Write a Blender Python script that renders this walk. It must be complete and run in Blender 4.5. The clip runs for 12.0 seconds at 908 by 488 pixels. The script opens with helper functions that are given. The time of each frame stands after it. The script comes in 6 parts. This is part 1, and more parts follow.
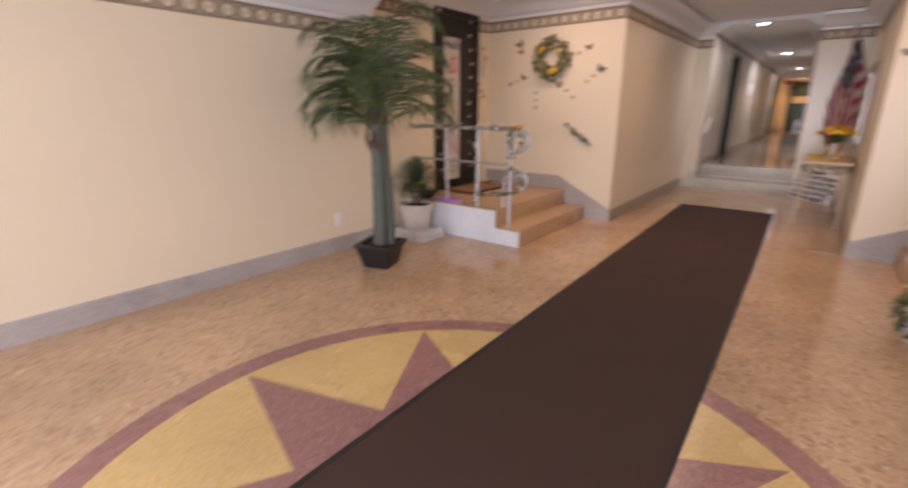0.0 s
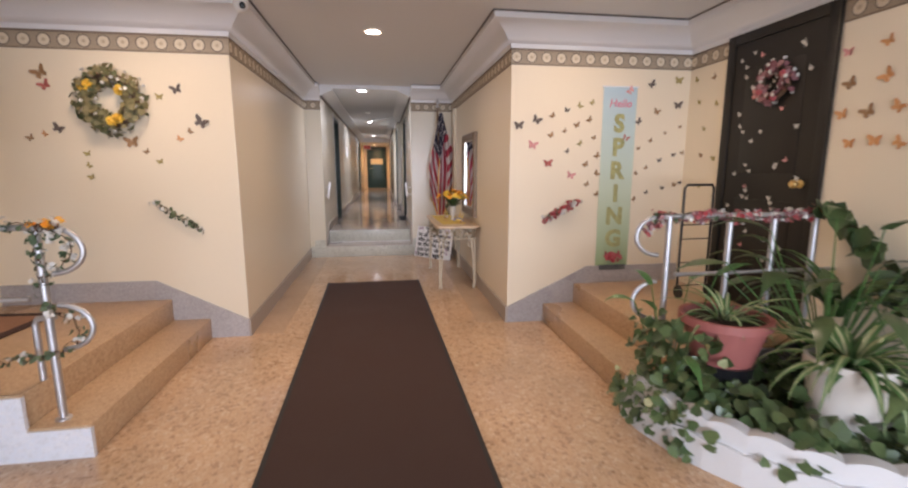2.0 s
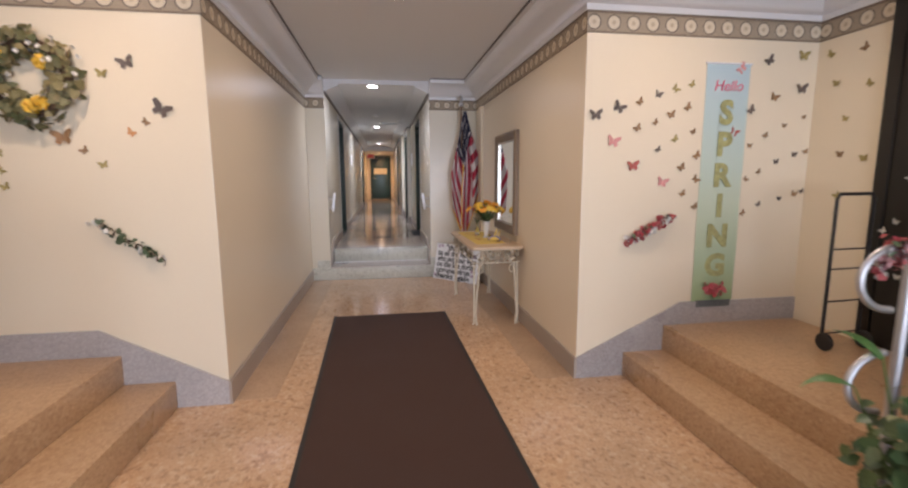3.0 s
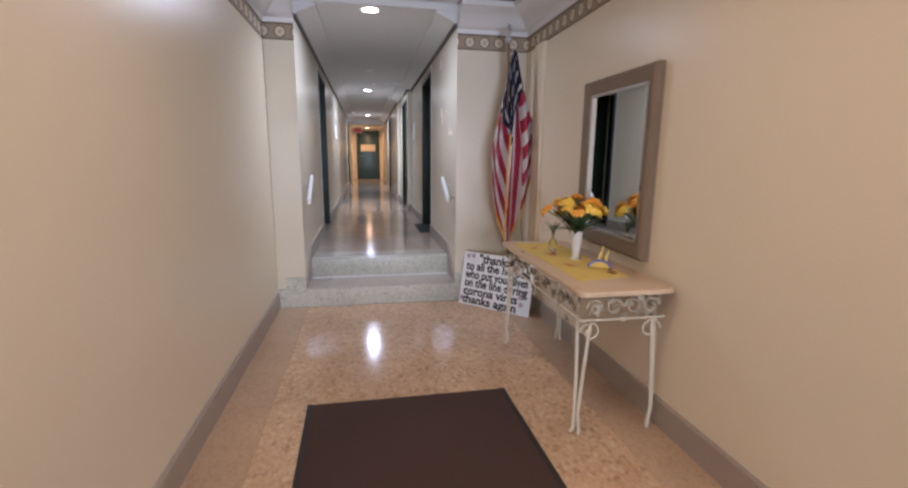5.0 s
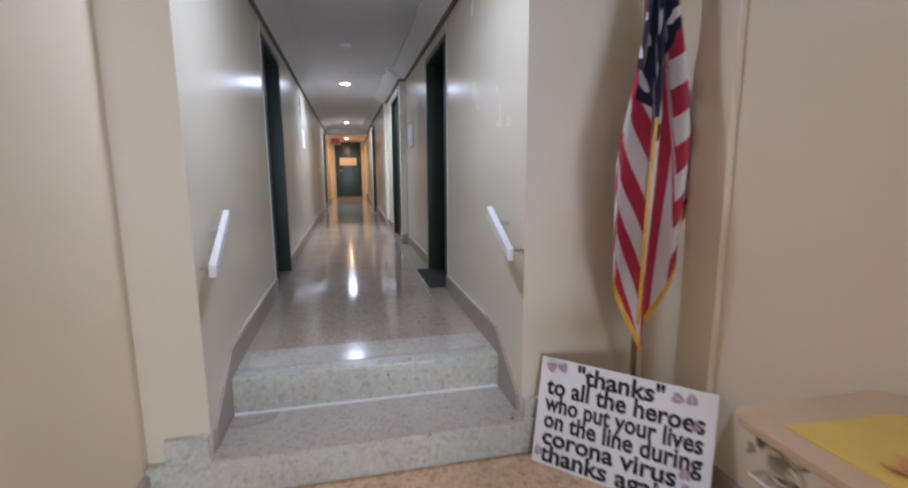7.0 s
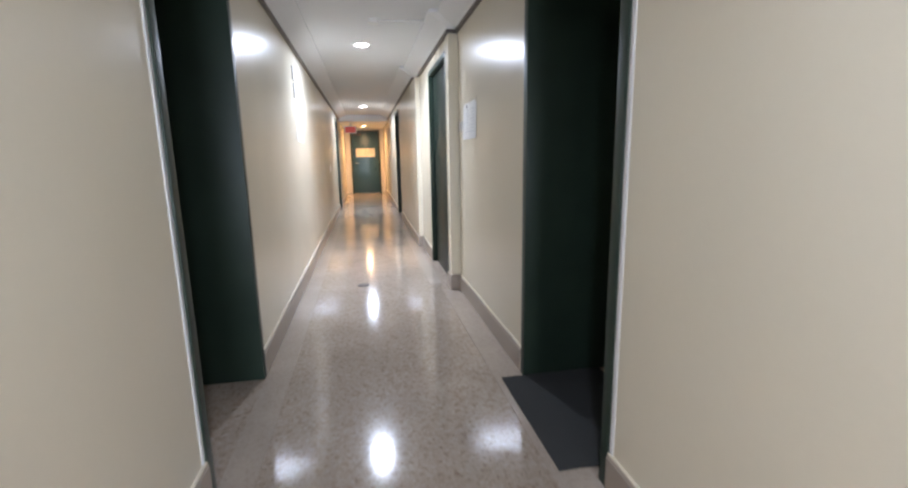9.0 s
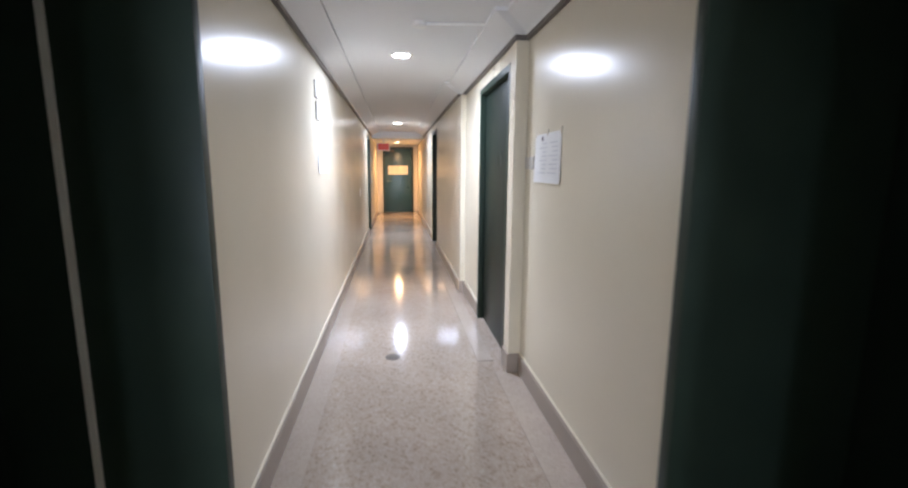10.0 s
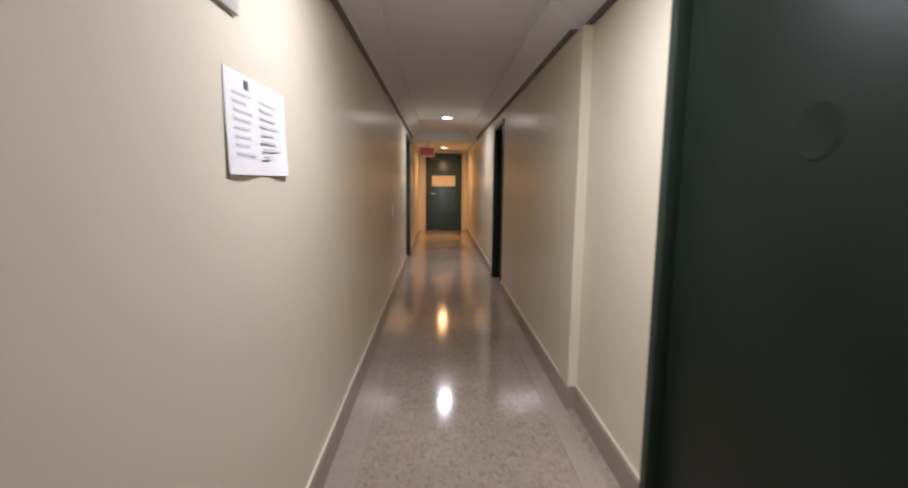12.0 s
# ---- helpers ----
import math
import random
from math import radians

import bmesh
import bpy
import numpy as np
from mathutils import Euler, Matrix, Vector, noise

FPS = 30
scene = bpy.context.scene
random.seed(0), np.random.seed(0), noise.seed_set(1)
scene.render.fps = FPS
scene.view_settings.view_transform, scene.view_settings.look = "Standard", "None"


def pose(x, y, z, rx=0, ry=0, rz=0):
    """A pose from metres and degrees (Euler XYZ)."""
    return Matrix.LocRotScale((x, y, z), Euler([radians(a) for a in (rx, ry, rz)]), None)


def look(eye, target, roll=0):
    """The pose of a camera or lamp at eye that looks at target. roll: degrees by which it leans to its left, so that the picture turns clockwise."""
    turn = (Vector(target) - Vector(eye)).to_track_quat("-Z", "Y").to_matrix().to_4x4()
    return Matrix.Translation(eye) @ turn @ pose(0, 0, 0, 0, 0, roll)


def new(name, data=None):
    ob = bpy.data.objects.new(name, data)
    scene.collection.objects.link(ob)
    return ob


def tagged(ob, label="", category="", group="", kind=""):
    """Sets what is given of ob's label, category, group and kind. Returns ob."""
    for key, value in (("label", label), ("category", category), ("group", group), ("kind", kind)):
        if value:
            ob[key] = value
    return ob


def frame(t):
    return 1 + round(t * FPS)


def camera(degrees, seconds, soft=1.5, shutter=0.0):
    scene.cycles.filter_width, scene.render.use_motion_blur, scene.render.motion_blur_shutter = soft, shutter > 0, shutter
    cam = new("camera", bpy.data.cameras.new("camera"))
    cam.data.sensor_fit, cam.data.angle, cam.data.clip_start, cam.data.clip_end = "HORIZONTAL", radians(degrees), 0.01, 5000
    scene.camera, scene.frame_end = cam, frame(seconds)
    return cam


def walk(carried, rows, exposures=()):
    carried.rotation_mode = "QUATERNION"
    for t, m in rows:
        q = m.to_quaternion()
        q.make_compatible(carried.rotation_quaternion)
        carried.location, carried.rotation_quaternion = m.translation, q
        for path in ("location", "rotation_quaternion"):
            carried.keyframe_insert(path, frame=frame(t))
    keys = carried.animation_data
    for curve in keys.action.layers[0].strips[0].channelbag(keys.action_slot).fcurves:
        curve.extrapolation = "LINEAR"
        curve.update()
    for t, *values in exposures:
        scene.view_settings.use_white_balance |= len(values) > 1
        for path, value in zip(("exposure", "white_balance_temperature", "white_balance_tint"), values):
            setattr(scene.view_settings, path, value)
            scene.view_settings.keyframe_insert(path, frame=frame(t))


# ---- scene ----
cam = camera(89.2, 12.0, soft=2.2, shutter=0.4)
PATH = [
    (0, (0.831, 0.344, 1.365), (-0.354, 1.853, 0.798), -0.0),
    (0.5, (0.6, 0.619, 1.461), (0.053, 2.473, 0.95), -1.4),
    (1, (0.39, 0.968, 1.455), (0.291, 2.926, 1.057), -0.2),
    (1.5, (0.192, 1.391, 1.475), (0.247, 3.363, 1.15), -0.2),
    (2, (0.056, 1.887, 1.454), (0.355, 3.837, 1.122), 0.0),
    (2.5, (-0.008, 2.435, 1.453), (0.236, 4.398, 1.156), 0.0),
    (2.7, (-0.084, 2.67, 1.421), (0.18, 4.633, 1.142), -0.1),
    (4.3, (-0.205, 4.424, 1.404), (0.162, 6.354, 1.029), -0.0),
    (4.5, (-0.241, 4.647, 1.381), (0.129, 6.578, 1.013), 0.3),
    (5, (-0.3, 5.216, 1.384), (0.065, 7.146, 1.01), 0.6),
    (5.5, (-0.336, 5.779, 1.398), (0.086, 7.696, 1.014), 0.2),
    (6, (-0.311, 6.336, 1.402), (0.104, 8.259, 1.04), 0.6),
    (6.5, (-0.312, 6.918, 1.393), (0.138, 8.839, 1.062), 0.1),
    (7, (-0.265, 7.521, 1.376), (0.174, 9.446, 1.057), -0.3),
    (7.2, (-0.256, 7.76, 1.385), (0.182, 9.687, 1.071), -0.3),
    (8.8, (-0.251, 9.721, 1.492), (0.122, 11.647, 1.104), -0.3),
    (9, (-0.272, 9.893, 1.54), (0.092, 11.823, 1.165), -1.0),
    (9.5, (-0.223, 10.366, 1.703), (0.068, 12.296, 1.265), 1.4),
    (10, (-0.301, 10.907, 1.736), (-0.053, 12.866, 1.416), 0.4),
    (10.5, (-0.318, 11.489, 1.726), (-0.15, 13.458, 1.413), 0.1),
    (11, (-0.334, 12.107, 1.714), (-0.254, 14.082, 1.412), -0.3),
    (11.5, (-0.343, 12.714, 1.709), (-0.244, 14.692, 1.427), -0.6),
    (12, (-0.367, 13.361, 1.687), (-0.297, 15.342, 1.418), 0.5),
]
walk(cam, [(t, look(eye, target, roll)) for t, eye, target, roll in PATH],
     [(0.0, -0.46, 7450, 32), (0.5, -0.34, 7250, 28), (1.0, -0.14, 7050, 25), (2.0, -0.14, 6700, 23), (2.7, -0.18, 6550, 22), (4.4, -0.24, 6250, 20), (5.0, -0.04, 6100, 21), (5.5, -0.03, 5600, 20), (7.0, -0.08, 5950, 18), (9.0, 0.72, 6300, 15), (9.6, 0.76, 6300, 17), (10.1, 0.70, 6250, 17), (10.6, 0.10, 7000, 23), (11.2, 0.04, 7000, 23), (11.6, 0.0, 7050, 22), (12.0, -0.36, 7400, 23)])


# ---- world, sun, lights ----
world = bpy.data.worlds.new("world")
scene.world = world
world.use_nodes = True
wn = world.node_tree
sky = wn.nodes.new("ShaderNodeTexSky")
sky.sky_type, sky.sun_disc = "NISHITA", False
sky.sun_elevation, sky.sun_rotation = radians(40), radians(160)
wn.nodes["Background"].inputs["Strength"].default_value = 0.1
wn.links.new(sky.outputs["Color"], wn.nodes["Background"].inputs["Color"])


def area_lamp(name, m, power, colour, size, size_y=0, spread=180):
    lamp = bpy.data.lights.new(name, "AREA")
    lamp.energy, lamp.color, lamp.size = power, colour, size
    lamp.shape = "RECTANGLE" if size_y else "DISK"
    if size_y:
        lamp.size_y = size_y
    lamp.spread = radians(spread)
    ob = new(name, lamp)
    ob.matrix_world = m
    return ob


# daylight in the entrance opening behind the walker
area_lamp("entrance_daylight", pose(0.45, -2.45, 1.2, 90, 0, 4), 262, (0.72, 0.86, 1.0), 3.1, 2.0, spread=148)

CEIL, HALLCEIL, CEILEND, YLOW = 2.70, 2.645, 2.48, 22.6    # the ceiling steps down into the hall and again before its end
WARM, COOL, AMBER = (1.0, 0.80, 0.60), (0.73, 0.84, 1.0), (1.0, 0.60, 0.27)
DOWNLIGHTS = [(-1.65, 5.1, CEIL, WARM, 13), (0.0, 5.1, CEIL, WARM, 12), (1.70, 5.1, CEIL, WARM, 10), (0.0, 6.52, CEIL, WARM, 10),
              (-0.235, 9.63, HALLCEIL, COOL, 17), (-0.24, 14.84, HALLCEIL, COOL, 32), (-0.238, 20.53, HALLCEIL, COOL, 24), (-0.24, 24.45, CEILEND, AMBER, 24)]
for x, y, z, colour, power in DOWNLIGHTS:
    area_lamp("downlight_lamp", pose(x, y, z - 0.012), power, colour, 0.13, spread=165)

# ---- materials ----


def material(name, colour, rough=0.5, metal=0.0, spread=0.06, scale=6.0, grain=0.0, grain_scale=200.0, bump=0.0, gloss_spread=0.08, spec=0.5):
    """A painted or plain surface: tone drifts at a large scale and grains at a small one."""
    m = bpy.data.materials.new(name)
    m.use_nodes = True
    nt = m.node_tree
    n, l = nt.nodes, nt.links
    b = n["Principled BSDF"]
    b.inputs["Metallic"].default_value = metal
    b.inputs["Specular IOR Level"].default_value = spec
    co = n.new("ShaderNodeTexCoord")
    big, small = n.new("ShaderNodeTexNoise"), n.new("ShaderNodeTexNoise")
    big.inputs["Scale"].default_value, small.inputs["Scale"].default_value = scale, grain_scale
    big.inputs["Detail"].default_value, small.inputs["Detail"].default_value = 4, 3
    l.new(co.outputs["Object"], big.inputs["Vector"])
    l.new(co.outputs["Object"], small.inputs["Vector"])
    info = n.new("ShaderNodeObjectInfo")
    add = n.new("ShaderNodeMath")
    add.operation = "MULTIPLY_ADD"
    l.new(small.outputs["Fac"], add.inputs[0])
    add.inputs[1].default_value = grain
    l.new(big.outputs["Fac"], add.inputs[2])
    mp = n.new("ShaderNodeMapRange")
    mp.inputs["From Min"].default_value, mp.inputs["From Max"].default_value = 0.25 + grain * 0.25, 0.75 + grain * 0.75
    mp.inputs["To Min"].default_value, mp.inputs["To Max"].default_value = 1 - spread, 1 + spread
    l.new(add.outputs[0], mp.inputs["Value"])
    mul = n.new("ShaderNodeVectorMath")
    mul.operation = "SCALE"
    mul.inputs[0].default_value = colour
    l.new(mp.outputs["Result"], mul.inputs["Scale"])
    l.new(mul.outputs[0], b.inputs["Base Color"])
    rr = n.new("ShaderNodeMapRange")
    rr.inputs["To Min"].default_value, rr.inputs["To Max"].default_value = max(0.02, rough - gloss_spread), min(1, rough + gloss_spread)
    l.new(big.outputs["Fac"], rr.inputs["Value"])
    l.new(rr.outputs["Result"], b.inputs["Roughness"])
    if bump:
        bp = n.new("ShaderNodeBump")
        bp.inputs["Strength"].default_value, bp.inputs["Distance"].default_value = bump, 0.004
        l.new(small.outputs["Fac"], bp.inputs["Height"])
        l.new(bp.outputs["Normal"], b.inputs["Normal"])
    return m


def terrazzo(name, matrix, chips, rough=0.22, size=55.0, bump=0.03, share=0.5):
    """Polished terrazzo: angular chips of several colours in a cement matrix, at two sizes."""
    m = bpy.data.materials.new(name)
    m.use_nodes = True
    nt = m.node_tree
    n, l = nt.nodes, nt.links
    b = n["Principled BSDF"]
    co = n.new("ShaderNodeTexCoord")
    colour = None
    for k, s in enumerate((size, size * 2.3)):
        v = n.new("ShaderNodeTexVoronoi")
        v.inputs["Scale"].default_value = s
        v.inputs["Randomness"].default_value = 1.0
        warp = n.new("ShaderNodeTexNoise")
        warp.inputs["Scale"].default_value = s * 1.7
        mix0 = n.new("ShaderNodeVectorMath")
        mix0.operation = "MULTIPLY_ADD"
        l.new(warp.outputs["Color"], mix0.inputs[0])
        mix0.inputs[1].default_value = (0.6 / s,) * 3
        l.new(co.outputs["Object"], mix0.inputs[2])
        l.new(co.outputs["Object"], warp.inputs["Vector"])
        l.new(mix0.outputs[0], v.inputs["Vector"])
        sep = n.new("ShaderNodeSeparateColor")
        l.new(v.outputs["Color"], sep.inputs[0])
        ramp = n.new("ShaderNodeValToRGB")
        ramp.color_ramp.interpolation = "CONSTANT"
        e = ramp.color_ramp.elements
        e[0].position, e[0].color = 0.0, (*matrix, 1)
        e[1].position, e[1].color = 1 - share, (*chips[0], 1)
        for i, c in enumerate(chips[1:]):
            q = e.new(1 - share + share * (i + 1) / len(chips))
            q.color = (*c, 1)
        l.new(sep.outputs[0], ramp.inputs["Fac"])
        if colour is None:
            colour = ramp.outputs["Color"]
        else:
            mx = n.new("ShaderNodeMix")
            mx.data_type = "RGBA"
            mx.inputs["Factor"].default_value = 0.45
            l.new(colour, mx.inputs["A"])
            l.new(ramp.outputs["Color"], mx.inputs["B"])
            colour = mx.outputs["Result"]
    big = n.new("ShaderNodeTexNoise")
    big.inputs["Scale"].default_value, big.inputs["Detail"].default_value = 1.3, 5
    l.new(co.outputs["Object"], big.inputs["Vector"])
    mp = n.new("ShaderNodeMapRange")
    mp.inputs["From Min"].default_value, mp.inputs["From Max"].default_value = 0.3, 0.7
    mp.inputs["To Min"].default_value, mp.inputs["To Max"].default_value = 0.84, 1.13
    l.new(big.outputs["Fac"], mp.inputs["Value"])
    sc = n.new("ShaderNodeVectorMath")
    sc.operation = "SCALE"
    l.new(colour, sc.inputs[0])
    l.new(mp.outputs["Result"], sc.inputs["Scale"])
    l.new(sc.outputs[0], b.inputs["Base Color"])
    rr = n.new("ShaderNodeMapRange")
    rr.inputs["From Min"].default_value, rr.inputs["From Max"].default_value = 0.3, 0.7
    rr.inputs["To Min"].default_value, rr.inputs["To Max"].default_value = rough * 0.75, rough * 1.35
    l.new(big.outputs["Fac"], rr.inputs["Value"])
    l.new(rr.outputs["Result"], b.inputs["Roughness"])
    bp = n.new("ShaderNodeBump")
    bp.inputs["Strength"].default_value, bp.inputs["Distance"].default_value = bump, 0.02
    l.new(big.outputs["Fac"], bp.inputs["Height"])
    l.new(bp.outputs["Normal"], b.inputs["Normal"])
    return m


def border_paper(name, centre):
    """Printed wallpaper border: a row of pale rosettes in dark octagons between two lines; it runs along x and along y."""
    m = bpy.data.materials.new(name)
    m.use_nodes = True
    nt = m.node_tree
    n, l = nt.nodes, nt.links
    b = n["Principled BSDF"]
    b.inputs["Roughness"].default_value = 0.6

    def op(kind, a, c=None, d=None):
        q = n.new("ShaderNodeMath")
        q.operation = kind
        for i, v in enumerate((a, c, d)):
            if v is None:
                continue
            if isinstance(v, (int, float)):
                q.inputs[i].default_value = v
            else:
                l.new(v, q.inputs[i])
        return q.outputs[0]
    co = n.new("ShaderNodeTexCoord")
    sep = n.new("ShaderNodeSeparateXYZ")
    l.new(co.outputs["Object"], sep.inputs[0])
    s = op("ADD", sep.outputs[0], sep.outputs[1])
    u = op("MULTIPLY", op("SUBTRACT", op("FRACT", op("DIVIDE", op("ADD", s, 50.0), 0.135)), 0.5), 0.135)
    v = op("SUBTRACT", sep.outputs[2], centre)
    r = op("SQRT", op("ADD", op("MULTIPLY", u, u), op("MULTIPLY", v, v)))
    cur = None
    noise_t = n.new("ShaderNodeTexNoise")
    noise_t.inputs["Scale"].default_value = 60
    l.new(co.outputs["Object"], noise_t.inputs["Vector"])
    base = n.new("ShaderNodeMix")
    base.data_type = "RGBA"
    base.inputs["A"].default_value, base.inputs["B"].default_value = (0.30, 0.235, 0.165, 1), (0.42, 0.335, 0.24, 1)
    l.new(noise_t.outputs["Fac"], base.inputs["Factor"])
    cur = base.outputs["Result"]
    layers = [(op("GREATER_THAN", op("ABSOLUTE", v), 0.054), (0.20, 0.15, 0.105)),
              (op("LESS_THAN", r, 0.049), (0.17, 0.13, 0.10)),
              (op("LESS_THAN", r, 0.040), (0.66, 0.57, 0.43)),
              (op("LESS_THAN", r, 0.014), (0.50, 0.41, 0.29))]
    for mask, c in layers:
        mx = n.new("ShaderNodeMix")
        mx.data_type = "RGBA"
        l.new(mask, mx.inputs["Factor"])
        l.new(cur, mx.inputs["A"])
        mx.inputs["B"].default_value = (*c, 1)
        cur = mx.outputs["Result"]
    l.new(cur, b.inputs["Base Color"])
    return m


def glowing(name, colour, strength):
    m = bpy.data.materials.new(name)
    m.use_nodes = True
    b = m.node_tree.nodes["Principled BSDF"]
    b.inputs["Base Color"].default_value = (*colour, 1)
    b.inputs["Emission Color"].default_value = (*colour, 1)
    b.inputs["Emission Strength"].default_value = strength
    return m


WALL = material("cream_wall_paint", (0.775, 0.675, 0.515), 0.33, spread=0.025, scale=1.2, grain=0.5, grain_scale=90, bump=0.06)
HALLPAINT = material("hall_gloss_paint", (0.755, 0.69, 0.555), 0.24, spread=0.03, scale=0.9, grain=0.3, grain_scale=60, bump=0.04)
CEILPAINT = material("ceiling_paint", (0.755, 0.765, 0.785), 0.5, spread=0.02, scale=1.0, grain=0.5, grain_scale=150, bump=0.03)
CROWN = material("white_moulding_paint", (0.775, 0.775, 0.785), 0.35, spread=0.02, scale=2.0)
# dark brown for the shadow gap over the crown and for real dark trim
GAPTRIM = material("gap_and_trim_dark", (0.13, 0.11, 0.10), 0.5)
LOBBYFLOOR = terrazzo("lobby_terrazzo", (0.58, 0.385, 0.235), [(0.63, 0.44, 0.29), (0.51, 0.32, 0.185), (0.34, 0.20, 0.115), (0.67, 0.50, 0.345)], 0.12, 46, share=0.42)
HALLFLOOR = terrazzo("hall_terrazzo", (0.43, 0.35, 0.285), [(0.46, 0.385, 0.32), (0.37, 0.29, 0.23), (0.28, 0.205, 0.155), (0.49, 0.42, 0.36)], 0.11, 62, share=0.45)
BASESTONE = terrazzo("skirting_terrazzo", (0.40, 0.37, 0.36), [(0.45, 0.42, 0.41), (0.34, 0.31, 0.31), (0.48, 0.46, 0.45)], 0.3, 90)
HALLSKIRT = material("hall_skirting_stone", (0.36, 0.30, 0.25), 0.32, spread=0.08, scale=5, grain=0.6, grain_scale=120)
STEPSTONE = terrazzo("step_terrazzo", (0.55, 0.545, 0.47), [(0.60, 0.595, 0.52), (0.49, 0.485, 0.41), (0.40, 0.39, 0.32), (0.63, 0.62, 0.55)], 0.34, 48)
TREADSTONE = terrazzo("tread_terrazzo", (0.47, 0.42, 0.37), [(0.52, 0.47, 0.41), (0.42, 0.37, 0.32), (0.34, 0.29, 0.25)], 0.3, 65)
NOSESTONE = terrazzo("nosing_terrazzo", (0.53, 0.49, 0.42), [(0.57, 0.53, 0.46), (0.48, 0.44, 0.38), (0.40, 0.35, 0.30)], 0.16, 60)
BORDERSTONE = terrazzo("border_terrazzo", (0.50, 0.345, 0.225), [(0.53, 0.37, 0.245), (0.46, 0.315, 0.20), (0.41, 0.27, 0.17)], 0.16, 85)
HALLBORDER = terrazzo("hall_border_terrazzo", (0.465, 0.39, 0.325), [(0.49, 0.415, 0.35), (0.44, 0.365, 0.30), (0.40, 0.33, 0.27)], 0.14, 85)
RUBBERISH = material("dark_chip", (0.05, 0.042, 0.035), 0.8)
PLATSTONE = terrazzo("landing_terrazzo", (0.50, 0.33, 0.19), [(0.56, 0.39, 0.24), (0.44, 0.28, 0.16), (0.36, 0.22, 0.12)], 0.3, 75)
# pale render; the daylight on the side is put into its bright, bluish tint
PALESTONE = terrazzo("step_side_daylit_render", (0.70, 0.73, 0.79), [(0.75, 0.76, 0.79), (0.64, 0.65, 0.68), (0.72, 0.72, 0.76)], 0.45, 60)
YELLOWSTONE = terrazzo("yellow_terrazzo", (0.66, 0.46, 0.19), [(0.71, 0.52, 0.25), (0.59, 0.40, 0.15), (0.68, 0.50, 0.27)], 0.25, 75)
ROSESTONE = terrazzo("rose_terrazzo", (0.33, 0.165, 0.145), [(0.38, 0.20, 0.18), (0.28, 0.13, 0.12), (0.41, 0.24, 0.215)], 0.25, 75)
MATCLOTH = material("brown_mat", (0.052, 0.025, 0.018), 0.9, spread=0.10, scale=3, grain=1.5, grain_scale=260, bump=0.5)
DOORPAINT = material("dark_green_door_paint", (0.011, 0.018, 0.013), 0.42, spread=0.2, scale=2, spec=0.22)
BORDER_HIGH = border_paper("border_paper_high", 2.39)
BORDER_LOW = border_paper("border_paper_low", 2.055)

# ---- mesh helpers ----


def box(bm, x0, y0, z0, x1, y1, z1):
    v = [bm.verts.new((x, y, z)) for z in (z0, z1) for y in (y0, y1) for x in (x0, x1)]
    for f in ((0, 2, 3, 1), (4, 5, 7, 6), (0, 1, 5, 4), (2, 6, 7, 3), (0, 4, 6, 2), (1, 3, 7, 5)):
        bm.faces.new([v[i] for i in f])
    return v


def prism(bm, outline, axis, a, b):
    """A flat outline pushed from a to b along an axis ('x': outline in y, z; 'y': in x, z; 'z': in x, y)."""
    def place(p, c):
        return {"x": (c, p[0], p[1]), "y": (p[0], c, p[1]), "z": (p[0], p[1], c)}[axis]
    lo = [bm.verts.new(place(p, a)) for p in outline]
    hi = [bm.verts.new(place(p, b)) for p in outline]
    bm.faces.new(lo)
    bm.faces.new(hi[::-1])
    k = len(outline)
    for i in range(k):
        bm.faces.new((lo[i], hi[i], hi[(i + 1) % k], lo[(i + 1) % k]))


def lathe(bm, profile, x=0, y=0, z=0, seg=20, squash=1.0):
    """A profile of (radius, height) turned round the upright through x, y."""
    rings = []
    for r, h in profile:
        rings.append([bm.verts.new((x + r * math.cos(2 * math.pi * i / seg), y + squash * r * math.sin(2 * math.pi * i / seg), z + h)) for i in range(seg)])
    for p, q in zip(rings, rings[1:]):
        for i in range(seg):
            bm.faces.new((p[i], p[(i + 1) % seg], q[(i + 1) % seg], q[i]))
    bm.faces.new(rings[0][::-1])
    bm.faces.new(rings[-1])


def tube(bm, points, radius, seg=8, taper=None):
    """A round bar along points; taper gives a radius for each point."""
    pts = [Vector(p) for p in points]
    rings = []
    side = None
    for i, p in enumerate(pts):
        d = (pts[min(i + 1, len(pts) - 1)] - pts[max(i - 1, 0)]).normalized()
        if side is None:
            side = d.cross(Vector((0.31, 0.17, 0.93)) if abs(d.z) < 0.9 else Vector((1, 0.1, 0))).normalized()
        side = (side - d * side.dot(d)).normalized()
        up = d.cross(side)
        r = taper[i] if taper else radius
        rings.append([bm.verts.new(p + r * (math.cos(2 * math.pi * k / seg) * side + math.sin(2 * math.pi * k / seg) * up)) for k in range(seg)])
    for p, q in zip(rings, rings[1:]):
        for k in range(seg):
            bm.faces.new((p[k], p[(k + 1) % seg], q[(k + 1) % seg], q[k]))
    bm.faces.new(rings[0][::-1])
    bm.faces.new(rings[-1])


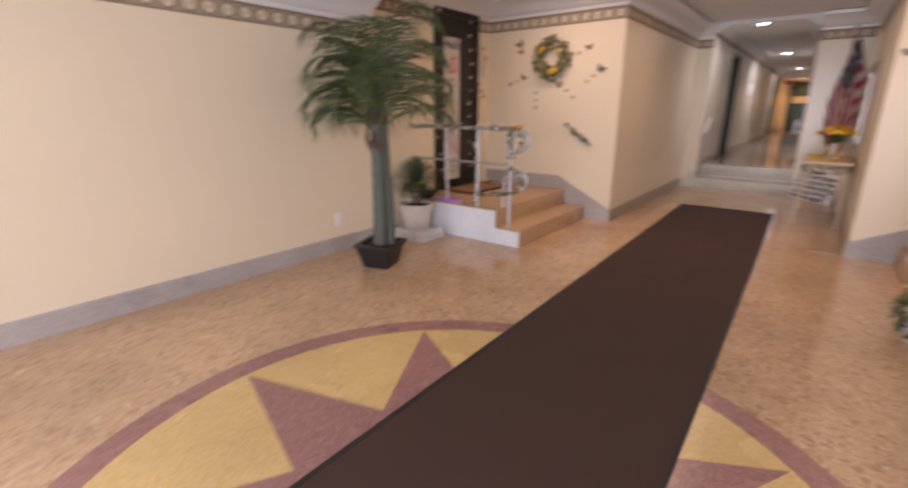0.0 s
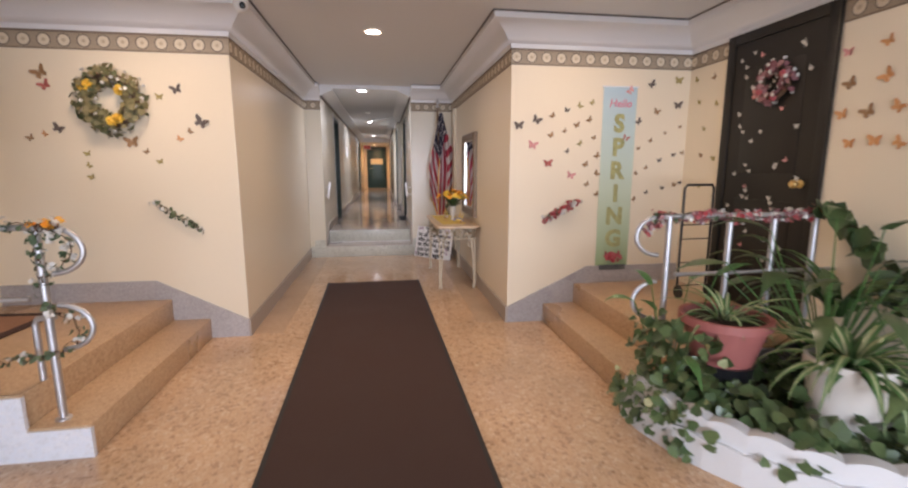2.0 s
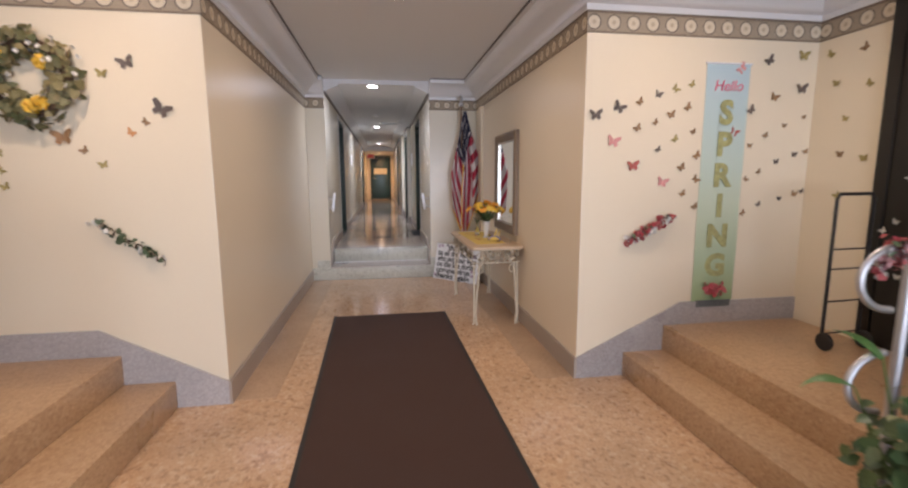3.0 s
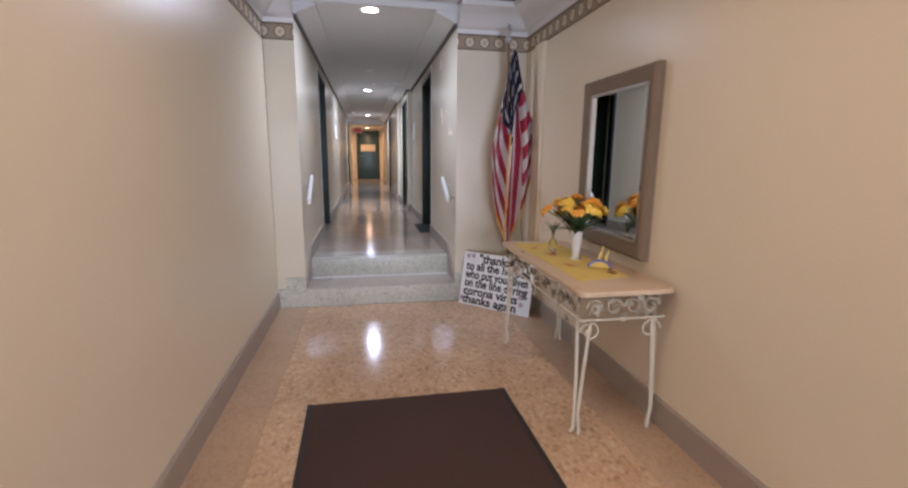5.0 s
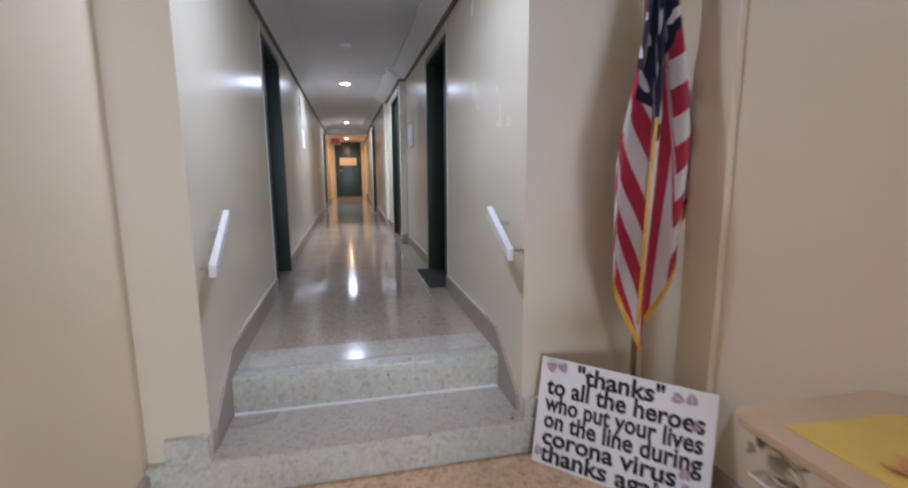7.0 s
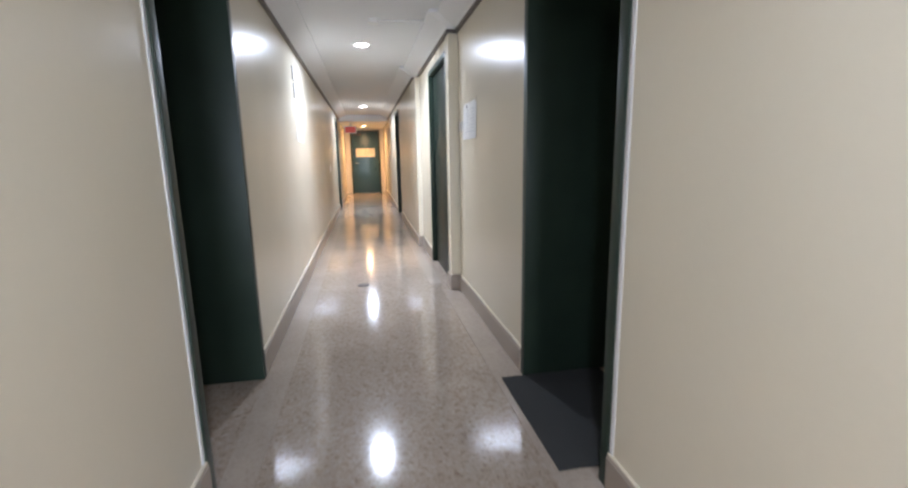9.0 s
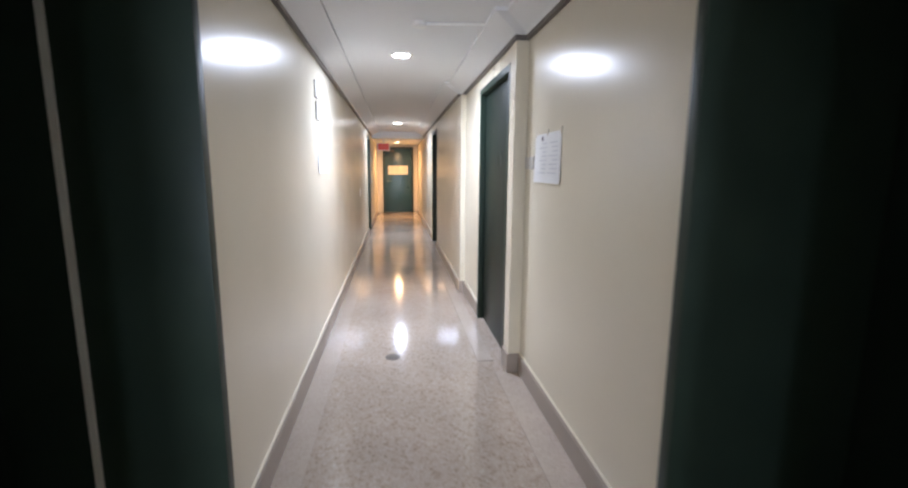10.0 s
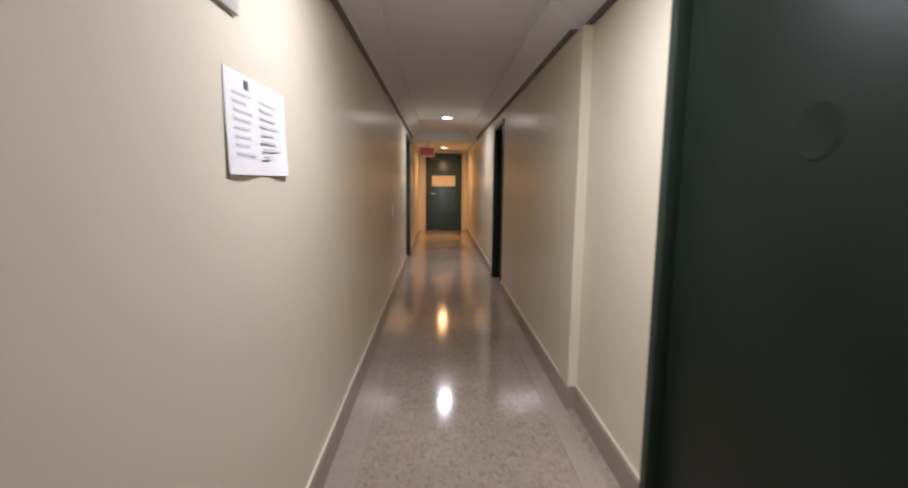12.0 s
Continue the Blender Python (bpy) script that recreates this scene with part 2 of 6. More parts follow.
def sweep(bm, line, profile, closed=True):
    """A moulding: profile of (distance from the wall, height) along wall corners; the room lies to the right of the line's way."""
    normals = []
    for (x0, y0), (x1, y1) in zip(line, line[1:]):
        d = Vector((x1 - x0, y1 - y0)).normalized()
        normals.append(Vector((d.y, -d.x)))
    rows = []
    for i, (x, y) in enumerate(line):
        if i == 0:
            o = normals[0]
        elif i == len(line) - 1:
            o = normals[-1]
        else:
            o = (normals[i - 1] + normals[i]) / (1 + normals[i - 1].dot(normals[i]))
        rows.append([bm.verts.new((x + o.x * d, y + o.y * d, z)) for d, z in profile])
    k = len(profile)
    for p, q in zip(rows, rows[1:]):
        for j in range(k):
            bm.faces.new((p[j], p[(j + 1) % k], q[(j + 1) % k], q[j]))
    bm.faces.new(rows[0])
    bm.faces.new(rows[-1][::-1])


def mesh_of(name, bm, mat, smooth=None, bevel=0.0):
    if bevel:
        bmesh.ops.bevel(bm, geom=list(bm.edges), offset=bevel, segments=2, affect="EDGES", profile=0.6)
    bmesh.ops.recalc_face_normals(bm, faces=bm.faces)
    me = bpy.data.meshes.new(name)
    bm.to_mesh(me)
    bm.free()
    me.materials.append(mat)
    if smooth is not None:
        me.shade_smooth()
        me.set_sharp_from_angle(angle=radians(smooth))
    return me


def structure(name, bm, mat, label="", smooth=None, bevel=0.0):
    return tagged(new(name, mesh_of(name, bm, mat, smooth, bevel)), label, kind="structure")


def part(name, bm, mat, parent, label="", smooth=40, bevel=0.0):
    ob = new(name, mesh_of(name, bm, mat, smooth, bevel))
    ob.parent = parent
    return tagged(ob, label) if label else ob


def thing(name, x, y, z, label, category, group="", rz=0):
    ob = new(name)
    ob.matrix_world = pose(x, y, z, 0, 0, rz)
    ob.empty_display_size = 0.1
    return tagged(ob, label, category, group)


def solid(name, bm, mat, label, category, group="", smooth=40, bevel=0.0):
    return tagged(new(name, mesh_of(name, bm, mat, smooth, bevel)), label, category, group)


B = bmesh.new

# ---- the building ----
XW, XD = -2.77, -2.97           # lobby's long wall, wall of the recessed door
XE = 2.89                       # opposite wall
YF, XL, XR = 5.95, -1.122, 1.184    # front wall with the wide opening
YB, CL, CR = 9.51, -0.875, 0.525    # back of the vestibule, upper hall
CB, YA = 0.455, 13.815          # the lift's wall stands forward past YA
CN, YN = 0.40, 16.10            # the hall's east wall stands further forward past YN
UP, YS = 0.365, 9.84            # upper floor, its edge
YEND = 25.83
YJ, YBACK = 3.6, -2.5

bm = B(); box(bm, XD - 0.3, YBACK - 0.3, -0.25, XE + 0.3, YB + 0.2, 0); structure("floor", bm, LOBBYFLOOR, "polished orange-beige terrazzo lobby floor")
bm = B(); box(bm, XL - 0.6, YS, 0, XR + 0.3, YEND + 0.3, UP); structure("floor_upper", bm, HALLFLOOR, "polished grey speckled terrazzo hall floor")
bm = B(); box(bm, XW - 0.55, YBACK - 0.2, 0, XW, YJ, 2.72); structure("wall_west", bm, WALL, "long cream lobby wall")
bm = B(); box(bm, XD - 0.3, YJ, 0, XD, YF, 2.72); structure("wall_west_door", bm, WALL)
bm = B(); box(bm, XD - 0.3, YF, 0, XL, YB + 0.2, 2.72); structure("wall_vestibule_west", bm, WALL, bevel=0.005)
bm = B(); box(bm, XR, YF, 0, XE + 0.3, YB + 0.2, 2.72); structure("wall_vestibule_east", bm, WALL, bevel=0.005)
bm = B(); box(bm, XE, YBACK - 0.2, 0, XE + 0.3, YF, 2.72); structure("wall_east", bm, WALL)
# back wall round the entrance opening
bm = B(); prism(bm, [(XW, 2.31), (XW, 0), (-1.2, 0), (-1.2, 2.2), (2.3, 2.2), (2.3, 0), (XE, 0), (XE, 2.31)], "y", YBACK - 0.2, YBACK); structure("wall_south", bm, WALL)
# ceilings
bm = B(); box(bm, XD, YJ, CEIL, XE, YF, CEIL + 0.2); box(bm, XL, YF, CEIL, XR, YB, CEIL + 0.2); box(bm, XL, YB, HALLCEIL, XR, YLOW, CEIL + 0.2); box(bm, XL, YLOW, CEILEND, XR, YEND, CEIL + 0.2); structure("ceiling", bm, CEILPAINT, "smooth white painted ceiling")
bm = B(); box(bm, XW, YBACK - 0.2, 2.31, XE, YJ, 2.9); structure("ceiling_entrance", bm, CEILPAINT, "lower ceiling over the entrance")
# upper hall walls with door openings: (near edge, far edge, top)
WEST_DOORS = [(11.47, 12.42), (20.72, 21.62)]
EAST_DOORS = [(11.22, 12.145)]
LIFT_DOORS = [(13.955, 15.035)]
FAR_DOORS = [(18.82, 19.72)]
DOORTOP = 2.42


def pierced_wall(name, x0, x1, y0, y1, doors, mat):
    outline = [(y0, CEIL), (y0, 0)]
    for a, b in doors:
        outline += [(a, 0), (a, DOORTOP), (b, DOORTOP), (b, 0)]
    outline += [(y1, 0), (y1, CEIL)]
    bm = B()
    prism(bm, outline, "x", x0, x1)
    return structure(name, bm, mat, "glossy cream hall wall")


pierced_wall("wall_hall_west", XL, CL, YB, YEND, WEST_DOORS, HALLPAINT)
pierced_wall("wall_hall_east", CR, XR, YB, YA, EAST_DOORS, HALLPAINT)
pierced_wall("wall_hall_lift", CB, XR, YA, YN, LIFT_DOORS, HALLPAINT)
pierced_wall("wall_hall_east_far", CN, XR, YN, YEND, FAR_DOORS, HALLPAINT)
bm = B(); box(bm, XL, YEND, UP, XR, YEND + 0.2, CEIL); structure("wall_north", bm, WALL)

# mouldings
WESTLINE = [(XD, YJ), (XD, YF), (XL, YF), (XL, YB), (CL, YB)]
EASTLINE = [(CR, YB), (XR, YB), (XR, YF), (XE, YF), (XE, YJ)]
CT = CEIL - 0.012
crown = [(0, 2.46), (0.012, 2.46), (0.018, 2.495), (0.04, 2.50), (0.06, 2.535), (0.11, 2.585), (0.175, 2.635), (0.205, 2.645), (0.21, CT), (0, CT)]
for line in (WESTLINE, EASTLINE):
    bm = B(); sweep(bm, line, crown); structure("crown_moulding", bm, CROWN, "deep white crown moulding", smooth=50)
    # dark strip drawn in place of the shadow gap between crown and ceiling
    bm = B(); sweep(bm, line, [(0, CT), (0.22, CT), (0.22, CEIL), (0, CEIL)]); structure("shadow_gap_strip", bm, GAPTRIM)
    bm = B(); sweep(bm, line, [(0, 2.325), (0.004, 2.325), (0.004, 2.46), (0, 2.46)]); structure("trim_border", bm, BORDER_HIGH, "wallpaper border of pale rosettes on taupe")
LOWLINE = [(XW, YBACK), (XW, YJ)]
bm = B(); sweep(bm, LOWLINE, [(0, 1.99), (0.004, 1.99), (0.004, 2.125), (0, 2.125)]); structure("trim_border_low", bm, BORDER_LOW)
bm = B(); sweep(bm, LOWLINE, [(d, z - 0.335 if z < CT else 2.31) for d, z in crown]); structure("crown_moulding_low", bm, CROWN, smooth=50)
HALLWEST = [(CL, YB + 0.02), (CL, YLOW)]
HALLEAST = [(CN, YLOW), (CN, YN), (CB, YN), (CB, YA), (CR, YA), (CR, YB + 0.02)]
for line in (HALLWEST, HALLEAST):
    bm = B(); sweep(bm, line, [(0, 2.52), (0.024, 2.52), (0.024, 2.545), (0, 2.545)]); structure("trim_hall", bm, GAPTRIM, "dark line of trim under the hall ceiling")
    bm = B(); sweep(bm, line, [(0, 2.545), (0.02, 2.545), (0.04, 2.562), (0.17, 2.618), (0.185, 2.622), (0.185, HALLCEIL), (0, HALLCEIL)]); structure("trim_cove", bm, CEILPAINT)
# hall skirting, broken at the doors
def skirting(x, side, y0, y1, doors):
    at = y0
    for a, b in [*doors, (y1, y1)]:
        if a - at > 0.02:
            bm = B(); prism(bm, [(x, UP), (x + side * 0.016, UP), (x + side * 0.016, UP + 0.125), (x + side * 0.008, UP + 0.135), (x, UP + 0.135)], "y", at, a); structure("baseboard_hall", bm, HALLSKIRT, "taupe stone skirting of the hall")
            bm = B(); box(bm, min(x, x + side * 0.011), at, UP + 0.1355, max(x, x + side * 0.011), a, UP + 0.142); structure("trim_skirting", bm, HALLPAINT, "thin pale line of paint along the skirting")
        at = b


skirting(CL, 1, YS + 0.30, YEND, WEST_DOORS)
skirting(CR, -1, YS + 0.30, YA, EAST_DOORS)
skirting(CB, -1, 13.951, YN - 0.20, LIFT_DOORS)
skirting(CN, -1, YN, YEND, FAR_DOORS)
for x, side in ((CL, 1), (CR, -1)):
    bm = B(); prism(bm, [(YB + 0.03, 0.185), (YS, 0.185), (YS, UP), (YS + 0.30, UP), (YS + 0.30, UP + 0.135), (YS + 0.06, UP + 0.135), (YB + 0.03, 0.27)], "x", x, x + side * 0.016); structure("baseboard_stair", bm, HALLSKIRT)
# ---- steps, landings, skirting ----
stair = tagged(new("stair_hall"), "two pale grey-green terrazzo steps with brown treads", "steps", kind="structure")
bm = B(); box(bm, XL + 0.004, YB - 0.045, 0.0, 0.62, YS + 0.01, 0.172); part("lower_riser", bm, STEPSTONE, stair, bevel=0.004)
bm = B(); box(bm, CL + 0.005, YB - 0.05, 0.172, CR - 0.005, YS + 0.01, 0.182); part("lower_tread", bm, TREADSTONE, stair)
bm = B(); box(bm, CL + 0.02, YS - 0.026, 0.1825, CR - 0.02, YS - 0.018, 0.192); part("mortar_line", bm, CROWN, stair, "white mortar line", smooth=None)
bm = B(); box(bm, CL + 0.017, YS + 0.10, UP - 0.02, CR - 0.017, YS + 0.34, UP + 0.004); part("top_nosing", bm, NOSESTONE, stair, "pale worn band along the top step")
for x, y, z, w in ((0.02, YS + 0.03, UP + 0.004, 0.010), (-0.10, YS - 0.0215, 0.315, 0.008), (0.06, YB - 0.046, 0.165, 0.007), (0.47, YB - 0.03, 0.1825, 0.008)):
    bm = B(); lathe(bm, [(w, 0), (w * 0.8, 0.0015), (0, 0.002)], seg=9, squash=0.7)
    bmesh.ops.transform(bm, matrix=pose(x, y, z, 90 if z < UP and z != 0.1825 else 0, 0, x * 300), verts=bm.verts)
    part("chip", bm, RUBBERISH, stair, "dark chip in the stone", smooth=None)
bm = B(); box(bm, CL + 0.017, YS - 0.02, 0.182, CR - 0.017, YS + 0.10, UP + 0.004); part("upper_riser", bm, STEPSTONE, stair, bevel=0.006)
for x0, x1 in ((XL + 0.075, CL - 0.004), (CR + 0.004, 0.62)):
    bm = B(); box(bm, x0, YB - 0.03, 0.172, x1, YB + 0.02, 0.275); part("end_block", bm, STEPSTONE, stair)

L1, L2, Y0 = 0.172, 0.355, 4.275


def landing(name, sgn, wall, e1, e2):
    top = tagged(new(name), "landing of two tan terrazzo steps with a pale rendered side tinted as daylit", "steps", kind="structure")
    a, b = sorted((wall, sgn * e1))
    bm = B(); box(bm, a, Y0, 0, b, YF - 0.002, L1); part("lower_step", bm, PLATSTONE, top, bevel=0.01)
    a, b = sorted((wall, sgn * e2))
    bm = B(); box(bm, a, Y0, L1, b, YF - 0.002, L2); part("upper_step", bm, PLATSTONE, top, bevel=0.01)
    bm = B(); prism(bm, [(wall, 0), (sgn * (e1 - 0.004), 0), (sgn * (e1 - 0.004), L1 - 0.014), (sgn * (e2 - 0.004), L1 - 0.014), (sgn * (e2 - 0.004), L2 - 0.014), (wall, L2 - 0.014)], "y", Y0 - 0.012, Y0 + 0.012)
    part("side_face", bm, PALESTONE, top)


landing("landing_west", -1, XD, 1.427, 1.715)
landing("landing_east", 1, XE, 1.53, 1.83)
for sgn, corner, e1, e2, e3, wall in ((-1, XL, 1.427, 1.715, 1.83, XD), (1, XR, 1.53, 1.83, 1.956, XE)):
    c = abs(corner)
    pts = [(c, 0), (e1, 0), (e1, L1), (e2, L1), (e2, L2), (abs(wall), L2), (abs(wall), 0.518), (e3, 0.518), (c + 0.02, 0.16), (c, 0.152)]
    bm = B(); prism(bm, [(sgn * p, q) for p, q in pts], "y", YF - 0.016, YF); structure("baseboard_sloped", bm, BASESTONE, "grey terrazzo skirting that slopes with the steps")
for line, m in (([(XW, YBACK), (XW, YJ)], BASESTONE), ([(XL, YF - 0.016), (XL, YB - 0.045)], HALLSKIRT), ([(XR, YB), (XR, YF - 0.016)], HALLSKIRT), ([(XE, Y0 - 0.02), (XE, YBACK)], BASESTONE)):
    bm = B(); sweep(bm, line, [(0, 0), (0.018, 0), (0.018, 0.14), (0.012, 0.15), (0, 0.15)]); structure("baseboard", bm, m)
bm = B(); box(bm, 0.624, YB - 0.016, 0, XR - 0.018, YB, 0.15); structure("baseboard_return", bm, HALLSKIRT)
bm = B(); box(bm, XR - 0.03, 9.03, 0.15, XR, 9.23, 2.325); structure("pipe_casing", bm, WALL, "shallow upright casing on the wall", bevel=0.004)
for x1, a, b in ((CB - 0.012, YA - 0.004, 13.95), (CN, YN - 0.19, YN + 0.004)):
    bm = B(); box(bm, x1, a, UP, CR + 0.02, b, 2.519); structure("pilaster", bm, HALLPAINT, "narrow glossy cream pilaster", bevel=0.006)
    bm = B(); box(bm, x1 - 0.012, a - 0.012, UP, CR + 0.02, b + 0.004, UP + 0.135); structure("baseboard_pilaster", bm, HALLSKIRT)

# plain terrazzo bands along the walls
for name, x0, x1, y0, y1, z, m in (("floor_band_west", XL + 0.018, XL + 0.27, YF + 0.02, YB - 0.045, 0, BORDERSTONE), ("floor_band_east", XR - 0.27, XR - 0.018, YF + 0.02, YB - 0.045, 0, BORDERSTONE),
                                 ("floor_band_hall_west", CL + 0.016, CL + 0.15, YS + 0.34, YEND, UP, HALLBORDER), ("floor_band_hall_east", CR - 0.17, CR - 0.016, YS + 0.34, YA, UP, HALLBORDER), ("floor_band_hall_far", CN - 0.13, CN - 0.016, YA + 0.2, YEND, UP, HALLBORDER)):
    bm = B(); box(bm, x0, y0, z - 0.02, x1, y1, z + 0.0035); structure(name, bm, m, "plain terrazzo band along the wall")

# inlaid medallion in the lobby floor
MX, MY, MR = 0.0, 1.355, 1.50
medal = tagged(new("floor_medallion"), "inlaid round terrazzo star in yellow and rose", "floor inlay", kind="structure")


def ring_points(r, k=96):
    return [(MX + r * math.cos(2 * math.pi * i / k), MY + r * math.sin(2 * math.pi * i / k)) for i in range(k)]


bm = B(); prism(bm, ring_points(MR), "z", -0.01, 0.002); part("rim", bm, ROSESTONE, medal, "rose rim", smooth=None)
bm = B(); prism(bm, ring_points(MR - 0.135), "z", -0.008, 0.0035); part("field", bm, YELLOWSTONE, medal, "yellow field", smooth=None)
star = []
for i in range(16):
    a, r = math.pi / 8 * i, (MR - 0.15 if i % 2 == 0 else 0.62)
    star.append((MX + r * math.cos(a), MY + r * math.sin(a)))
bm = B(); prism(bm, star, "z", -0.006, 0.005); part("star", bm, ROSESTONE, medal, "eight-pointed rose star", smooth=None)

# long runner mat
bm = B()
mat_line = [(-0.43, -2.3), (-0.655, 7.677), (0.483, 7.685), (0.677, -2.3)]
prism(bm, mat_line, "z", 0.0055, 0.013)
runner = solid("runner_mat", bm, MATCLOTH, "long dark brown ribbed runner mat on the floor", "floor mat", smooth=None, bevel=0.003)
RUBBER = material("black_rubber", (0.02, 0.016, 0.014), 0.7)
bm = B()
for (xa, ya), (xb, yb) in (((-0.43, -2.3), (-0.655, 7.677)), ((0.677, -2.3), (0.483, 7.685))):
    s = 1 if xa < 0 else -1
    prism(bm, [(xa, ya), (xb, yb), (xb + s * 0.025, yb), (xa + s * 0.025, ya)], "z", 0.006, 0.0145)
edge = part("edging", bm, RUBBER, runner, "black rubber edging", smooth=None)

# ---- doors ----
BRASS = material("brass", (0.70, 0.50, 0.22), 0.3, 1.0)
CHROME = material("chrome_rail", (0.58, 0.59, 0.62), 0.48, 1.0, spread=0.05, scale=20)
STEEL = material("brushed_steel", (0.55, 0.54, 0.52), 0.38, 1.0)
BLACKDOOR = material("black_door_paint", (0.021, 0.017, 0.013), 0.42, spread=0.25, scale=3, spec=0.3)
TEALDOOR = material("teal_door_paint", (0.02, 0.07, 0.10), 0.3, spread=0.12, scale=3)
JAMB = material("jamb_paint", (0.024, 0.040, 0.029), 0.40, spread=0.15, scale=4, spec=0.25)


def hall_door(wall_x, side, a, b, label, knob_far=True, back=0.11, leaf_mat=DOORPAINT, porthole=False, knob=True, strip=False):
    """A steel door set back in its opening; side is the way towards the hall."""
    top = tagged(new("door_hall"), label, "door", kind="structure")
    x_leaf = wall_x - side * back
    bm = B()
    x_in, x_out = wall_x - side * (back + 0.02), wall_x + side * 0.012
    for y0, y1, z0, z1 in ((a, a + 0.05, UP, DOORTOP), (b - 0.05, b, UP, DOORTOP), (a + 0.05, b - 0.05, DOORTOP - 0.05, DOORTOP)):
        box(bm, min(x_in, x_out), y0, z0, max(x_in, x_out), y1, z1)
    part("door_frame", bm, JAMB, top, bevel=0.004)
    bm = B(); box(bm, min(x_leaf, x_leaf - side * 0.045), a + 0.053, UP + 0.008, max(x_leaf, x_leaf - side * 0.045), b - 0.053, DOORTOP - 0.053)
    leaf = part("door_leaf", bm, leaf_mat, top, bevel=0.003)
    yk = b - 0.12 if knob_far else a + 0.15
    if knob:
        bm = B(); lathe(bm, [(0.028, 0), (0.028, 0.006), (0.012, 0.012), (0.012, 0.035), (0.026, 0.045), (0.03, 0.058), (0.02, 0.07)], seg=16)
        bmesh.ops.transform(bm, matrix=pose(x_leaf, yk, UP + 0.98, 0, 90 * side, 0), verts=bm.verts)
        part("door_knob", bm, BRONZE, leaf, "dark bronze knob")
        bm = B(); lathe(bm, [(0.020, 0), (0.020, 0.008), (0.012, 0.012)], seg=16)
        bmesh.ops.transform(bm, matrix=pose(x_leaf, yk, UP + 1.30, 0, 90 * side, 0), verts=bm.verts)
        part("spyhole", bm, BRASS, leaf, "brass spyhole")
    if strip:
        xs = wall_x - side * 0.375
        # bright line on the far jamb; its light is put into the strip's colour
        bm = B(); box(bm, xs - 0.010, b - 0.060, UP + 0.002, xs + 0.010, b - 0.0495, DOORTOP - 0.051); part("lit_strip", bm, PALESTRIP, top, "pale strip whitened as if lit")
    if porthole:
        bm = B(); lathe(bm, [(0.070, 0), (0.070, 0.0015), (0.064, 0.003), (0.058, 0.001), (0.0, 0.001)], seg=32)
        bmesh.ops.transform(bm, matrix=pose(x_leaf, a + 0.445, UP + 1.445, 0, 90 * side, 0), verts=bm.verts)
        part("window", bm, DOORPAINT, leaf, "small round dark window")
    return hall_back(top, wall_x, side, a, b, back)


def hall_back(top, wall_x, side, a, b, back):
    """Closes the opening behind a door."""
    near, far = wall_x - side * (back + 0.06), wall_x - side * (back + 0.13)
    bm = B(); box(bm, min(near, far), a - 0.05, UP, max(near, far), b + 0.05, DOORTOP + 0.05); part("backing", bm, BLACKDOOR, top)
    return top


# near white, so the alcove strip looks lit
PALESTRIP = material("lit_strip_white", (0.74, 0.75, 0.71), 0.4)
BRONZE = material("dark_bronze", (0.06, 0.045, 0.03), 0.4, 0.8)
GLASSDARK = material("dark_glass", (0.02, 0.025, 0.024), 0.06)
hall_door(CL, 1, *WEST_DOORS[0], "dark green steel apartment door set back in the hall wall", back=0.62, knob=False, strip=True)
hall_door(CL, 1, *WEST_DOORS[1], "dark green steel apartment door far along the hall", back=0.10)
hall_door(CR, -1, *EAST_DOORS[0], "dark green steel apartment door beside a grey doormat", back=0.60, knob_far=False)
lift = hall_door(CB, -1, *LIFT_DOORS[0], "dark green lift door with a small round window", back=0.035, porthole=True, knob=False)
hall_door(CN, -1, *FAR_DOORS[0], "dark green apartment door in the far part of the hall", back=0.13)
bm = B(); box(bm, CB + 0.012, 14.012, 1.27, CB + 0.034, 14.075, 1.76)
CALLGREY = material("call_box_grey", (0.44, 0.41, 0.36), 0.45)
plate = solid("lift_call_plate", bm, CALLGREY, "tall grey lift call box beside the dark green door", "call plate", bevel=0.003)
for z in (1.655,):
    bm = B(); lathe(bm, [(0.016, 0), (0.016, 0.008), (0.01, 0.011)], seg=14)
    bmesh.ops.transform(bm, matrix=pose(CB + 0.012, 14.043, z, 0, -90, 0), verts=bm.verts)
    part("button", bm, RUBBER, plate, "round dark button")

# end door
DX0, DX1 = -0.64, 0.21
edoor = tagged(new("door_end"), "teal steel door with a pale notice at the hall's end", "door", kind="structure")
bm = B()
for x0, x1, z0, z1 in ((DX0 - 0.05, DX0, UP, 2.42), (DX1, DX1 + 0.05, UP, 2.42), (DX0, DX1, 2.37, 2.42)):
    box(bm, x0, YEND - 0.05, z0, x1, YEND, z1)
part("door_frame", bm, JAMB, edoor, bevel=0.004)
bm = B(); box(bm, DX0 + 0.003, YEND - 0.04, UP + 0.01, DX1 - 0.003, YEND - 0.002, 2.367); eleaf = part("door_leaf", bm, TEALDOOR, edoor, bevel=0.003)
NOTICE = material("notice_paper", (0.80, 0.74, 0.62), 0.7)
bm = B(); box(bm, DX0 + 0.11, YEND - 0.046, 1.56, DX1 - 0.12, YEND - 0.041, 1.84); part("notice", bm, NOTICE, eleaf, "pale notice sheet")
